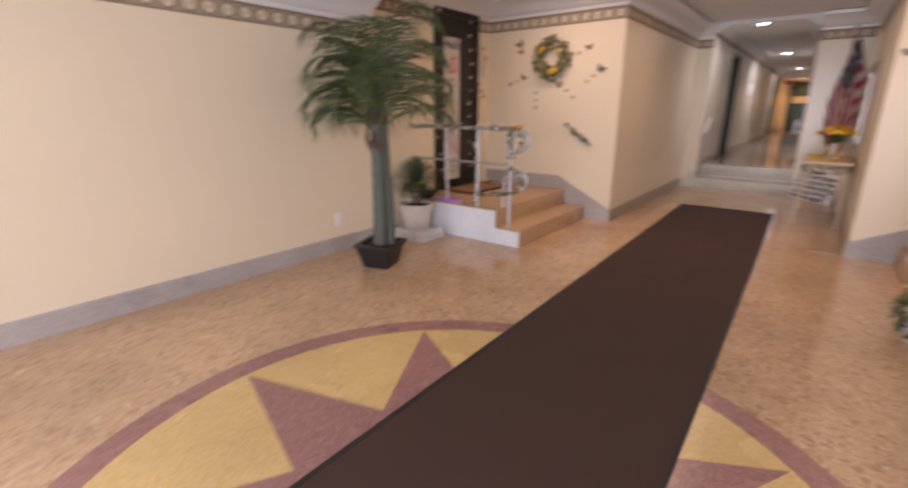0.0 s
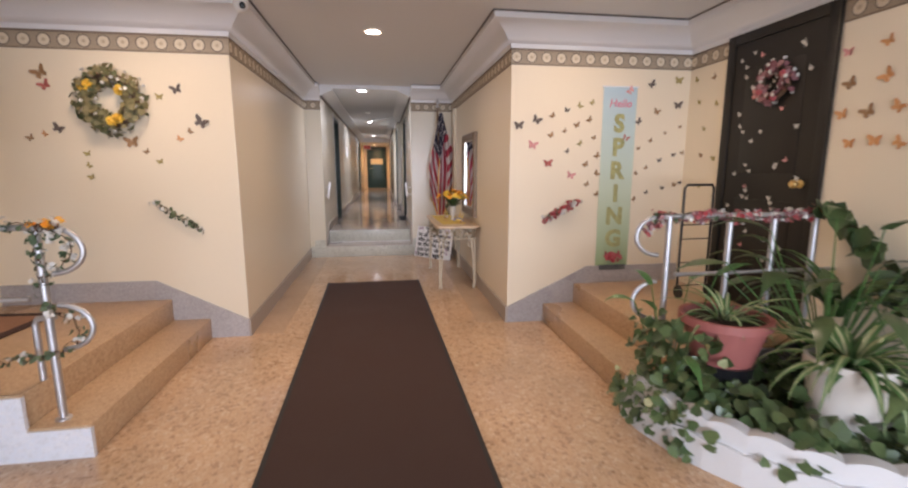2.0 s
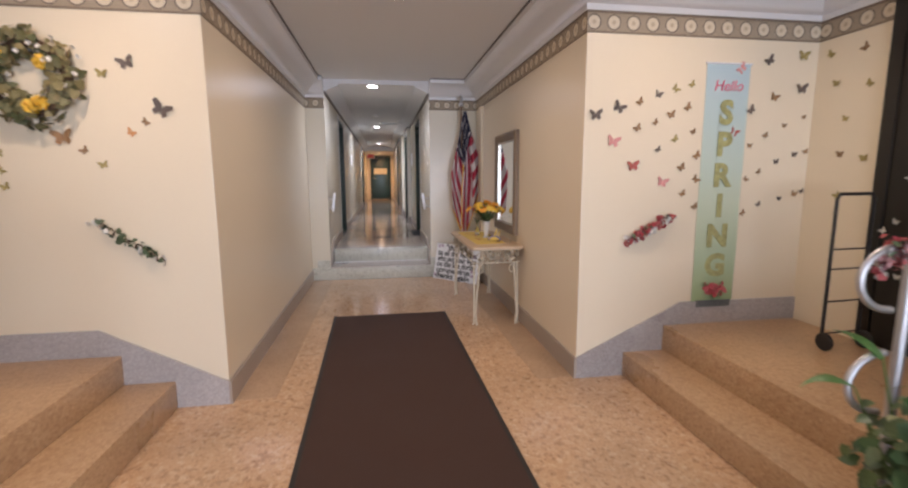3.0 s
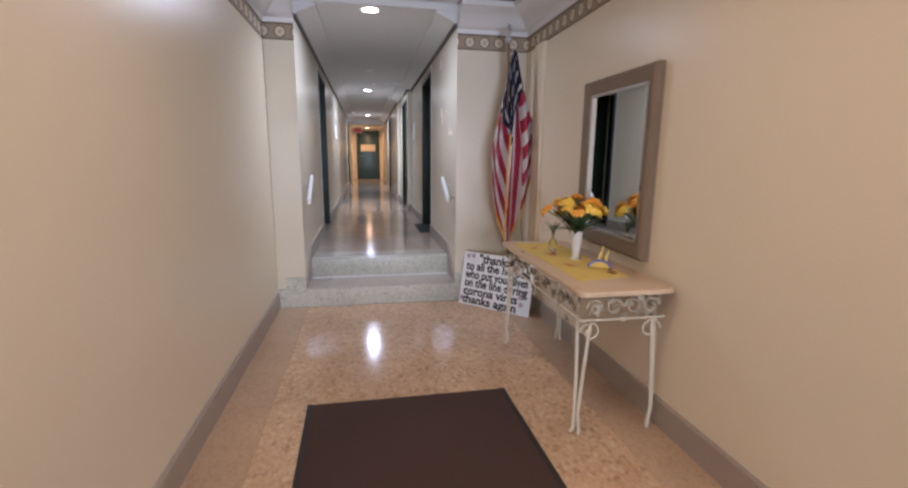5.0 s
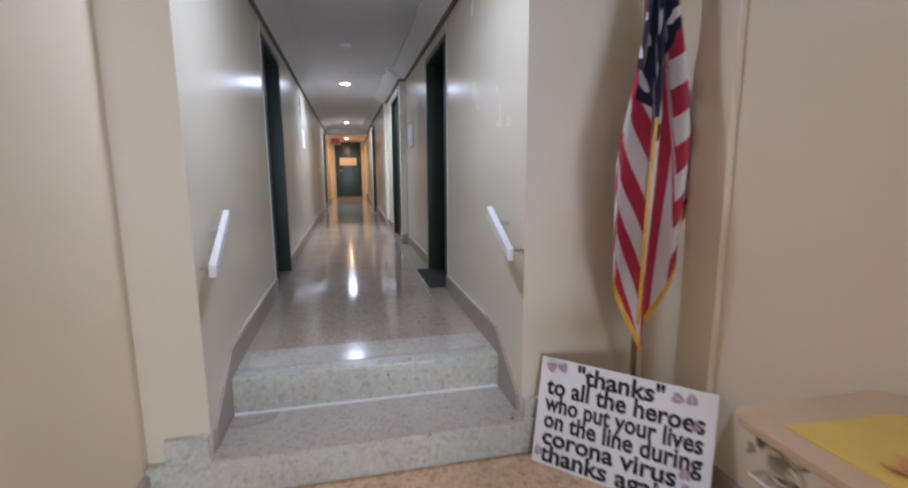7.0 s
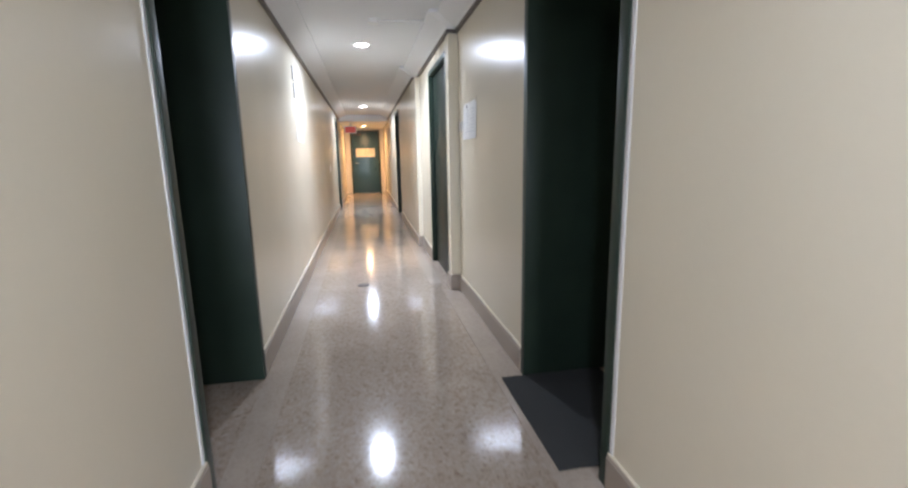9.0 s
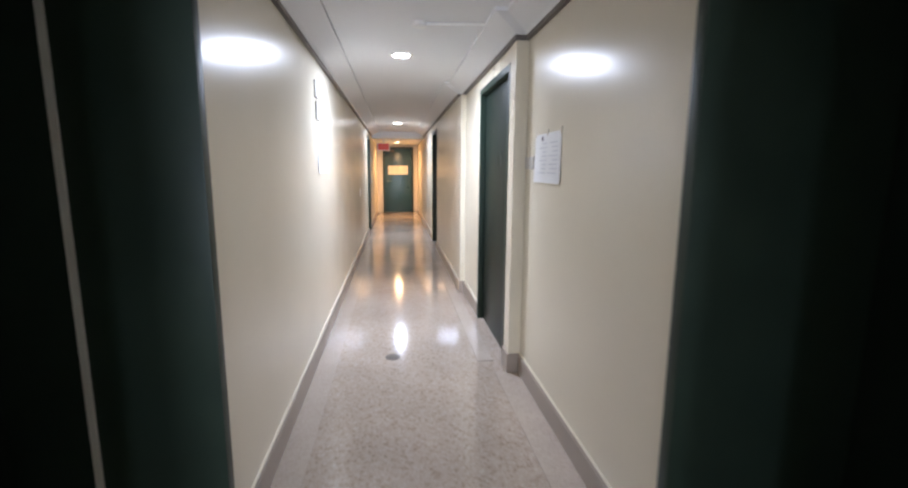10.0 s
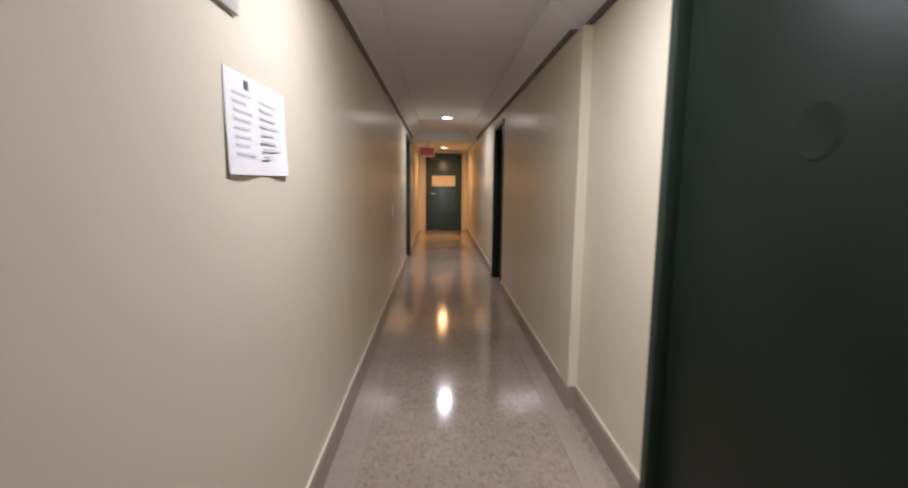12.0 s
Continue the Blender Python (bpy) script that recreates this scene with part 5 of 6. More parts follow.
# east wall's banner: faces -y
BLUECLOTH = bpy.data.materials.new("blue_green_banner")
BLUECLOTH.use_nodes = True
nn, ll = BLUECLOTH.node_tree.nodes, BLUECLOTH.node_tree.links
co, sp, rp = nn.new("ShaderNodeTexCoord"), nn.new("ShaderNodeSeparateXYZ"), nn.new("ShaderNodeValToRGB")
ll.new(co.outputs["Generated"], sp.inputs[0])
ll.new(sp.outputs[1], rp.inputs["Fac"])
rp.color_ramp.elements[0].color, rp.color_ramp.elements[1].color = (0.30, 0.40, 0.20, 1), (0.42, 0.56, 0.62, 1)
mid = rp.color_ramp.elements.new(0.45)
mid.color = (0.52, 0.60, 0.46, 1)
ll.new(rp.outputs["Color"], nn["Principled BSDF"].inputs["Base Color"])
nn["Principled BSDF"].inputs["Roughness"].default_value = 0.85
east = new("spring_banner")
east.matrix_world = Matrix.Translation((2.205, YF, 2.165)) @ Matrix(((1, 0, 0, 0), (0, 0, -1, 0), (0, 1, 0, 0), (0, 0, 0, 1)))
tagged(east, "long blue-green banner with gold letters reading SPRING", "banner")
banner_sheet(east, 0.325, 1.70, BLUECLOTH)
bm = B(); tube(bm, [(-0.175, 0, 0.006), (0.175, 0, 0.006)], 0.006, 8); part("rod", bm, CROWN, east)
for i, c in enumerate("SPRING"):
    lettering("letter", c, 0.215, GOLDINK, east, pose(0, -0.33 - 0.212 * i, 0.013), fat=0.010)
lettering("heading", "Hello", 0.10, PINKINK, east, pose(0, -0.15, 0.013), shear=0.2)
bm = B()
rng = random.Random(31)
for _ in range(26):
    a, r = rng.uniform(0, 6.28), rng.uniform(0.0, 0.07)
    heart(bm, (0.01 + 1.3 * r * math.cos(a), -1.55 + 0.75 * r * math.sin(a), 0.014 + rng.uniform(0, 0.012)), (rng.gauss(0, 0.3), rng.gauss(0, 0.3), 1), rng.uniform(0.03, 0.05), rng.uniform(0, 6.28))
leaf_mesh("printed_flowers", bm, [PETALRED], east, "bunch of red flowers")
bm = B(); box(bm, -0.13, -1.69, 0.012, 0.14, -1.64, 0.016); part("printed_basket", bm, SLATEINK, east, "dark basket shape")


# ---- wreaths ----
OLIVEBROWN = leaf_material("olive_brown_leaf", (0.075, 0.09, 0.035), (0.27, 0.21, 0.09), 0.6)
def wreath(name, m, r_mid, r_tube, leafy, blooms, n_leaf, n_bloom, label, seed, big_bloom=0.05):
    r = random.Random(seed)
    top = new(name)
    top.matrix_world = m
    tagged(top, label, "wreath")
    bm = B()
    tube(bm, [(r_mid * math.cos(a), r_mid * math.sin(a), r_tube * 0.6 + 0.012 * math.sin(5 * a)) for a in [2 * math.pi * i / 36 for i in range(37)]], r_tube * 0.45, 7); part("twig_ring", bm, FIBRE, top, "brown twig ring")

    def spot(rr):
        a, b = rr.uniform(0, 6.283), rr.uniform(-0.3, 3.44)
        k = r_tube * rr.uniform(0.7, 1.6)
        out = Vector((math.cos(a) * math.cos(b), math.sin(a) * math.cos(b), math.sin(b)))
        return Vector((r_mid * math.cos(a), r_mid * math.sin(a), r_tube * 0.6)) + out * k, out
    ivy(top, r, n_leaf, spot, (0.03, 0.055), leafy)
    for mat, places in blooms:
        for a, dr in places:
            bm = B()
            c = Vector(((r_mid + dr) * math.cos(a), (r_mid + dr) * math.sin(a), r_tube * 1.5))
            for j in range(16):
                o = Vector((r.gauss(0, 1), r.gauss(0, 1), r.uniform(0.3, 1.2))).normalized()
                heart(bm, c + o * big_bloom * 0.55, o, big_bloom, r.uniform(0, 6.28))
            leaf_mesh("bloom", bm, [mat], top)
    bm = B()
    for _ in range(n_bloom):
        at, o = spot(r)
        for j in range(4):
            heart(bm, at + o * 0.01, o + Vector((r.gauss(0, 0.4), r.gauss(0, 0.4), r.gauss(0, 0.4))), 0.024, r.uniform(0, 6.28))
    leaf_mesh("small_blossoms", bm, [PETALWHITE], top)
    return top


ON_FRONT = Matrix(((1, 0, 0, 0), (0, 0, -1, 0), (0, 1, 0, 0), (0, 0, 0, 1)))
ON_EAST = Matrix(((0, 0, -1, 0), (-1, 0, 0, 0), (0, 1, 0, 0), (0, 0, 0, 1)))
ON_WEST = Matrix(((0, 0, 1, 0), (1, 0, 0, 0), (0, 1, 0, 0), (0, 0, 0, 1)))
wreath("flower_wreath", Matrix.Translation((-1.995, YF, 1.955)) @ ON_FRONT, 0.180, 0.056, OLIVEBROWN, [(PETALYELLOW, [(2.6, 0.0), (2.35, -0.02), (0.65, -0.06), (-1.45, -0.02), (-1.15, -0.03)])], 330, 40, "green leaf wreath with yellow silk flowers on the wall", 41)
wreath("heart_wreath", Matrix.Translation((XE - 0.03, 4.93, 2.04)) @ ON_EAST, 0.11, 0.035, PETALDUSK, [(PETALRED, [(0.5, 0), (1.8, 0), (3.6, 0), (5.0, 0)])], 90, 30, "small pink and red blossom wreath on the black door", 42, big_bloom=0.03)
garland("wall_garland", [(1.51, YF - 0.03, 0.965), (1.83, YF - 0.03, 1.14)], "small red and white garland on the cream wall", DUSKGREEN, [PETALRED, PETALWHITE, PETALRED], 0.03, 14, 80, 43)
garland("wall_garland", [(-1.77, YF - 0.025, 1.17), (-1.62, YF - 0.025, 1.06), (-1.42, YF - 0.025, 0.92)], "small green vine garland on the cream wall", DUSKGREEN, [PETALWHITE], 0.028, 60, 10, 44)

# ---- paper butterflies ----
WINGS = [material("butterfly_" + k, c, 0.7, spread=0.35, scale=60) for k, c in (("brown", (0.30, 0.17, 0.08)), ("red", (0.42, 0.11, 0.09)), ("olive", (0.36, 0.28, 0.10)), ("dark", (0.13, 0.10, 0.085)), ("pink", (0.66, 0.30, 0.28)), ("white", (0.56, 0.54, 0.48)), ("blue", (0.24, 0.30, 0.40)), ("orange", (0.62, 0.30, 0.12)))]


def butterfly_mesh(mat):
    bm = B()
    for s in (1, -1):
        for pts, lift in (([(0, 0.0), (0.12, 0.35), (0.55, 0.55), (0.62, 0.32), (0.35, 0.02)], 0.30), ([(0, 0.0), (0.35, 0.02), (0.45, -0.22), (0.24, -0.42), (0.05, -0.15)], 0.22)):
            vs = [bm.verts.new((s * x, y, 0.03 + lift * x)) for x, y in pts]
            bm.faces.new(vs if s > 0 else vs[::-1])
    e = bmesh.ops.extrude_face_region(bm, geom=list(bm.faces))
    bmesh.ops.translate(bm, verts=[v for v in e["geom"] if isinstance(v, bmesh.types.BMVert)], vec=(0, 0, 0.02))
    tube(bm, [(0, -0.3, 0.02), (0, 0.0, 0.03), (0, 0.28, 0.03)], 0.03, 6, [0.015, 0.04, 0.02])
    return mesh_of("butterfly", bm, mat, 40)


FLY = [butterfly_mesh(m) for m in WINGS]
NAMES = ("brown", "red", "olive", "dark", "pink", "white", "blue", "orange")
fly_rng = random.Random(51)


def butterflies(places, on, fixed, span, kinds, group):
    """places: (along, height); on: how the wall faces; fixed: the wall's coordinate."""
    for s, z in places:
        k = fly_rng.choice(kinds)
        at = (s, fixed, z) if on is ON_FRONT else (fixed, s, z)
        ob = new("paper_butterfly", FLY[k])
        size = span * 0.62 * fly_rng.uniform(0.85, 1.2)
        ob.matrix_world = Matrix.Translation(at) @ on @ pose(0, 0, 0, 0, 0, fly_rng.uniform(-50, 50)) @ Matrix.Diagonal((size, size, size, 1))
        tagged(ob, f"small {NAMES[k]} paper butterfly stuck on the {'black door' if 'door' in group else 'cream wall'}", "butterfly", group)


butterflies([(1.26, 1.81), (1.42, 1.86), (1.39, 1.64), (1.54, 1.48), (1.76, 1.37), (2.30, 2.13), (2.28, 1.71)], ON_FRONT, YF, 0.105, (1, 3, 4, 1), "butterflies on the east walls")
butterflies([(1.57, 1.90), (1.70, 1.95), (1.82, 1.99), (1.94, 2.02), (1.56, 1.73), (1.69, 1.77), (1.80, 1.82), (1.92, 1.87), (1.72, 1.59), (1.84, 1.66), (1.97, 1.71), (1.90, 1.47), (2.01, 1.55), (1.92, 1.29), (2.01, 1.39), (2.02, 1.20)], ON_FRONT, YF, 0.07, (0, 2, 3, 0), "butterflies on the east walls")
butterflies([(2.51, 2.19), (2.77, 2.23), (2.40, 1.86), (2.57, 1.95), (2.78, 2.01)], ON_FRONT, YF, 0.095, (0, 2, 4, 3), "butterflies on the east walls")
butterflies([(2.41, 1.62), (2.53, 1.69), (2.67, 1.76), (2.82, 1.82), (2.40, 1.39), (2.50, 1.44), (2.63, 1.51), (2.77, 1.56), (2.86, 1.58), (2.40, 1.15), (2.52, 1.21), (2.68, 1.25), (2.80, 1.28), (2.86, 1.30)], ON_FRONT, YF, 0.058, (0, 3, 0), "butterflies on the east walls")
butterflies([(5.85, 2.22), (5.62, 2.21), (5.79, 2.02), (5.57, 1.98), (5.70, 1.78), (5.71, 1.55), (5.55, 1.52), (5.70, 1.28)], ON_EAST, XE, 0.075, (0, 2, 2), "butterflies on the east walls")
butterflies([(4.45, 2.14), (4.22, 2.15), (4.41, 1.95), (4.20, 1.96), (4.44, 1.77), (4.28, 1.77), (4.12, 1.78), (4.37, 1.59), (4.22, 1.60), (4.09, 1.58), (4.02, 2.10), (3.98, 1.90)], ON_EAST, XE, 0.10, (7, 0, 4, 7), "butterflies on the east walls")
butterflies([(-2.47, 2.15), (-2.45, 2.06), (-1.53, 2.05), (-1.37, 1.80), (-2.40, 1.74), (-1.89, 1.64)], ON_FRONT, YF, 0.125, (7, 0, 1, 3), "butterflies round the wreath")
butterflies([(-1.66, 1.99), (-1.46, 1.73), (-1.54, 1.67), (-2.50, 1.70), (-2.60, 1.67), (-1.79, 1.57), (-1.70, 1.49), (-2.22, 1.55), (-2.22, 1.46), (-2.21, 1.37)], ON_FRONT, YF, 0.075, (0, 2, 7, 2), "butterflies round the wreath")
butterflies([(5.72, 1.67), (5.77, 1.58), (5.82, 1.51), (5.80, 2.12), (5.70, 2.06), (5.88, 2.0)], ON_WEST, XD, 0.085, (0, 3, 2), "butterflies round the wreath")
door_spots = [(4.66 + 0.70 * fly_rng.random(), 0.75 + 1.55 * fly_rng.random()) for _ in range(50)]
butterflies(door_spots, ON_EAST, XE - 0.03, 0.050, (5, 5, 5, 4), "butterflies on the black door east")
butterflies([(5.10, 1.98)], ON_EAST, XE - 0.032, 0.13, (4,), "butterflies on the black door east")
butterflies([(4.82 + 0.06 * fly_rng.random(), 0.6 + 1.85 * f / 9) for f in range(10)] + [(5.45 + 0.08 * fly_rng.random(), 0.6 + 1.8 * f / 11) for f in range(12)], ON_WEST, XD + 0.03, 0.07, (5, 5, 6), "butterflies on the black door west")
plaque = new("wall_plaque")
plaque.matrix_world = Matrix.Translation((XD, 5.80, 1.86)) @ ON_WEST
tagged(plaque, "small cream hanging plaque beside the black door", "plaque")
bm = B(); box(bm, -0.055, -0.09, 0.0, 0.055, 0.09, 0.012); part("board", bm, BANNERGREY, plaque, bevel=0.004)
bm = B(); tube(bm, [(-0.05, 0.09, 0.008), (0, 0.20, 0.012), (0.05, 0.09, 0.008)], 0.003, 5); part("cord", bm, FIBRE, plaque)

# ---- console table ----
WOODTOP = material("pale_wood_top", (0.62, 0.46, 0.30), 0.38, spread=0.10, scale=4, grain=0.6, grain_scale=40)
IRON = material("cream_painted_iron", (0.62, 0.55, 0.42), 0.45, spread=0.1, scale=12)
IRONDARK = material("antique_iron_leaf", (0.33, 0.28, 0.20), 0.5, 0.4, spread=0.25, scale=18)
TX0, TX1, TY0, TY1, TZ = 0.655, 1.165, 7.115, 8.43, 0.77
tw, td = TX1 - TX0, TY1 - TY0
table = thing("console_table", (TX0 + TX1) / 2, (TY0 + TY1) / 2, 0, "narrow console table with a pale top and scrolled iron legs", "table")
bm = B()
rr = 0.05
outl = []
for cxs, cys, a0 in ((1, 1, 0), (-1, 1, 90), (-1, -1, 180), (1, -1, 270)):
    for k in range(5):
        a = radians(a0 + 22.5 * k)
        outl.append((cxs * (tw / 2 - rr) + rr * math.cos(a), cys * (td / 2 - rr) + rr * math.sin(a)))
prism(bm, outl, "z", TZ - 0.024, TZ); part("tabletop", bm, WOODTOP, table, "pale wooden top", smooth=30, bevel=0.004)
bm = B()
for s in (-1, 1):
    for z in (TZ - 0.035, TZ - 0.155):
        tube(bm, [(s * (tw / 2 - 0.035), -td / 2 + 0.05, z), (s * (tw / 2 - 0.035), td / 2 - 0.05, z)], 0.006, 6)
        tube(bm, [(-tw / 2 + 0.035, s * (td / 2 - 0.05), z), (tw / 2 - 0.035, s * (td / 2 - 0.05), z)], 0.006, 6)
part("apron_frame", bm, IRON, table)


def scroll(bm, at, along, flip, size, rad):
    """A pair of opposed iron spirals lying in the apron's plane."""
    ax = Vector(along)
    up = Vector((0, 0, 1))
    pts = []
    for i in range(22):
        a = i / 21 * 2.6 * math.pi
        r = size * (1 - 0.75 * i / 21)
        pts.append(Vector(at) + ax * r * math.cos(a) * flip + up * r * math.sin(a))
    tube(bm, pts, rad, 5)


lf = B()
rng = random.Random(61)
for side in ((-tw / 2 + 0.035, (0, 1, 0), td), (tw / 2 - 0.035, (0, 1, 0), td)):
    n = 9
    for i in range(n):
        f = (i + 0.5) / n - 0.5
        bm = B(); scroll(bm, (side[0], f * (td - 0.14), TZ - 0.095), side[1], 1 if i % 2 else -1, 0.05, 0.004); part("scroll", bm, IRON, table)
        for _ in range(7):
            heart(lf, (side[0] + rng.gauss(0, 0.008), f * (td - 0.14) + rng.gauss(0, 0.035), TZ - 0.095 + rng.gauss(0, 0.035)), (-1 if side[0] < 0 else 1, rng.gauss(0, 0.4), rng.gauss(0, 0.4)), rng.uniform(0.03, 0.05), rng.uniform(0, 6.28))
for s in (-1, 1):
    for i in range(4):
        f = (i + 0.5) / 4 - 0.5
        bm = B(); scroll(bm, (f * (tw - 0.12), s * (td / 2 - 0.05), TZ - 0.095), (1, 0, 0), 1 if i % 2 else -1, 0.045, 0.004); part("scroll", bm, IRON, table)
        for _ in range(5):
            heart(lf, (f * (tw - 0.12) + rng.gauss(0, 0.03), s * (td / 2 - 0.05), TZ - 0.095 + rng.gauss(0, 0.03)), (rng.gauss(0, 0.3), s, rng.gauss(0, 0.4)), rng.uniform(0.03, 0.045), rng.uniform(0, 6.28))
leaf_mesh("iron_leaves", lf, [IRONDARK], table, "dark iron leaves along the apron")
for sx in (-1, 1):
    for sy in (-1, 1):
        x, y = sx * (tw / 2 - 0.045), sy * (td / 2 - 0.06)
        bm = B()
        for ox, oy in ((0.0, 0.03 * -sy), (0.03 * -sx, 0.0)):
            pts = [(x + ox * 1.6, y + oy * 1.6, TZ - 0.15), (x + ox * 1.3, y + oy * 1.3, 0.52), (x + ox * 0.7, y + oy * 0.7, 0.30), (x + ox * 0.4 + sx * 0.004, y + oy * 0.4, 0.12), (x + ox * 0.7, y + oy * 0.7, 0.03), (x + sx * 0.012 + ox, y + oy, 0.008)]
            tube(bm, pts, 0.009, 7)
        part("leg", bm, IRON, table, smooth=60)
        bm = B(); scroll(bm, (x - sx * 0.05, y, TZ - 0.22), (1, 0, 0), sx, 0.055, 0.005); part("leg_scroll", bm, IRON, table)
# runner on the table
YELLOWCLOTH = material("yellow_runner_cloth", (0.72, 0.52, 0.13), 0.9, spread=0.10, scale=12, grain=0.8, grain_scale=240, bump=0.3)
bm = B(); prism(bm, [(0.72, 8.33), (0.75, 7.31), (1.045, 7.36), (1.04, 8.31)], "z", TZ, TZ + 0.003)
run = solid("table_runner", bm, YELLOWCLOTH, "yellow cloth runner laid on the console table", "table runner", smooth=None)
for x, y, c in ((0.80, 8.13, 7), (0.85, 7.93, 1), (0.84, 7.63, 7), (0.99, 7.43, 0)):
    ob = new("paper_butterfly", FLY[c])
    ob.matrix_world = Matrix.Translation((x, y, TZ + 0.003)) @ pose(0, 0, 0, 0, 0, fly_rng.uniform(0, 180)) @ Matrix.Diagonal((0.06, 0.06, 0.06, 1))
    tagged(ob, f"small {NAMES[c]} paper butterfly lying on the yellow runner", "butterfly", "butterflies on the runner")
# vase with flowers
PORCELAIN = material("white_porcelain", (0.78, 0.75, 0.70), 0.2)
vase = thing("flower_vase", 0.945, 7.79, TZ + 0.003, "white fluted vase of orange and yellow silk flowers", "vase")
bm = B(); lathe(bm, [(0.030, 0), (0.032, 0.006), (0.020, 0.018), (0.024, 0.05), (0.036, 0.155), (0.042, 0.175), (0.037, 0.175), (0.022, 0.10)], seg=18); part("vase_body", bm, PORCELAIN, vase)
r = random.Random(71)
stems, lv = B(), B()
for k in range(15):
    a = k * 2.39996
    e = r.uniform(0.3, 1.35)
    ln = r.uniform(0.17, 0.24)
    tip = Vector((math.cos(a) * math.cos(e) * ln * 0.95, math.sin(a) * math.cos(e) * ln * 0.95, 0.21 + math.sin(e) * ln * 0.75))
    tube(stems, [(0, 0, 0.12), tip * 0.5 + Vector((0, 0, 0.09)), tip], 0.003, 5)
    out = (tip - Vector((0, 0, 0.14))).normalized()
    petals = B()
    for ring, (cnt, sz, open_) in enumerate(((9, 0.040, 1.0), (8, 0.034, 0.6), (6, 0.026, 0.3), (4, 0.018, 0.1))):
        for j in range(cnt):
            o = out.orthogonal().normalized()
            o.rotate(Matrix.Rotation(j / cnt * 6.283 + ring * 0.5, 3, out))
            heart(petals, tip + o * sz * 0.55 * (0.5 + open_), out + o * (open_ + r.gauss(0, 0.35)), sz * r.uniform(0.8, 1.2), r.uniform(-0.8, 0.8))
    leaf_mesh("flower", petals, [PETALORANGE if k % 2 else PETALYELLOW], vase, "orange silk flower" if k % 2 else "yellow silk flower")
for k in range(70):
    a, e = r.uniform(0, 6.28), r.uniform(0.1, 1.4)
    blade(lv, (0.01 * math.cos(a), 0.01 * math.sin(a), 0.18), a, r.uniform(0.12, 0.30), r.uniform(0.012, 0.028), e, r.uniform(0.2, 1.0), steps=5)
part("stem", stems, STRIPEGREEN, vase)
leaf_mesh("leaves", lv, [DEEPGREEN], vase)
CLEARGLASS = bpy.data.materials.new("clear_glass")
CLEARGLASS.use_nodes = True
cb = CLEARGLASS.node_tree.nodes["Principled BSDF"]
cb.inputs["Transmission Weight"].default_value, cb.inputs["Roughness"].default_value = 1.0, 0.05
cb.inputs["Base Color"].default_value = (0.90, 0.93, 0.88, 1)
glass_v = thing("sprig_jar", 0.90, 8.04, TZ + 0.003, "small jar with a thin green sprig", "jar")
bm = B(); lathe(bm, [(0.022, 0), (0.026, 0.012), (0.026, 0.06), (0.010, 0.085), (0.009, 0.12), (0.012, 0.125), (0.008, 0.125), (0.007, 0.085)], seg=16); part("jar", bm, CLEARGLASS, glass_v, "clear glass")
bm = B()
for k in range(10):
    blade(bm, (0, 0, 0.11), k * 2.4, 0.12, 0.012, 1.2, 0.8, steps=4)
leaf_mesh("sprig", bm, [BUSHGREEN], glass_v)
POTTERY = material("brown_pottery", (0.30, 0.20, 0.12), 0.5)
BLUEGLAZE = material("blue_glaze", (0.16, 0.16, 0.34), 0.25)
dish = thing("standing_ornament", 0.975, 7.54, TZ + 0.003, "small standing blue and yellow dish ornament", "ornament", rz=-30)
bm = B(); tube(bm, [(0.06 * math.cos(t), 0.012 * math.sin(t), 0.006 + 0.034 * math.sin(t)) for t in [math.pi * i / 14 for i in range(15)]], 0.009, 8); part("rim", bm, BLUEGLAZE, dish, "blue arched rim")
bm = B(); prism(bm, [(0.054 * math.cos(t), 0.004 + 0.038 * math.sin(t)) for t in [math.pi * i / 12 for i in range(13)]], "y", 0.004, 0.012); part("centre", bm, YELLOWCLOTH, dish, "yellow centre")
bm = B(); tube(bm, [(-0.02, 0.05, 0.0), (0.0, 0.06, 0.07), (0.01, 0.055, 0.12)], 0.006, 6, [0.012, 0.009, 0.004]); tube(bm, [(0.03, 0.05, 0.0), (0.03, 0.06, 0.06), (0.045, 0.06, 0.10)], 0.006, 6, [0.01, 0.008, 0.004]); part("figure", bm, YELLOWCLOTH, dish)

# ---- mirror ----
MIRRORFRAME = material("taupe_mirror_frame", (0.215, 0.155, 0.105), 0.38, 0.15, spread=0.10, scale=10, grain=0.5, grain_scale=70)
SILVERBEAD = material("silver_bead", (0.6, 0.57, 0.52), 0.3, 0.9)
MIRROR = bpy.data.materials.new("mirror_glass")
MIRROR.use_nodes = True
mb = MIRROR.node_tree.nodes["Principled BSDF"]
mb.inputs["Metallic"].default_value, mb.inputs["Roughness"].default_value = 1.0, 0.02
mb.inputs["Base Color"].default_value = (0.86, 0.88, 0.87, 1)
my0, my1, mz0, mz1, fw = 7.405, 8.21, 0.835, 1.865, 0.085
mirror = thing("wall_mirror", XR, (my0 + my1) / 2, mz0, "tall mirror in a wide taupe frame above the table", "mirror")
h, w2 = mz1 - mz0, (my1 - my0) / 2
bm = B()
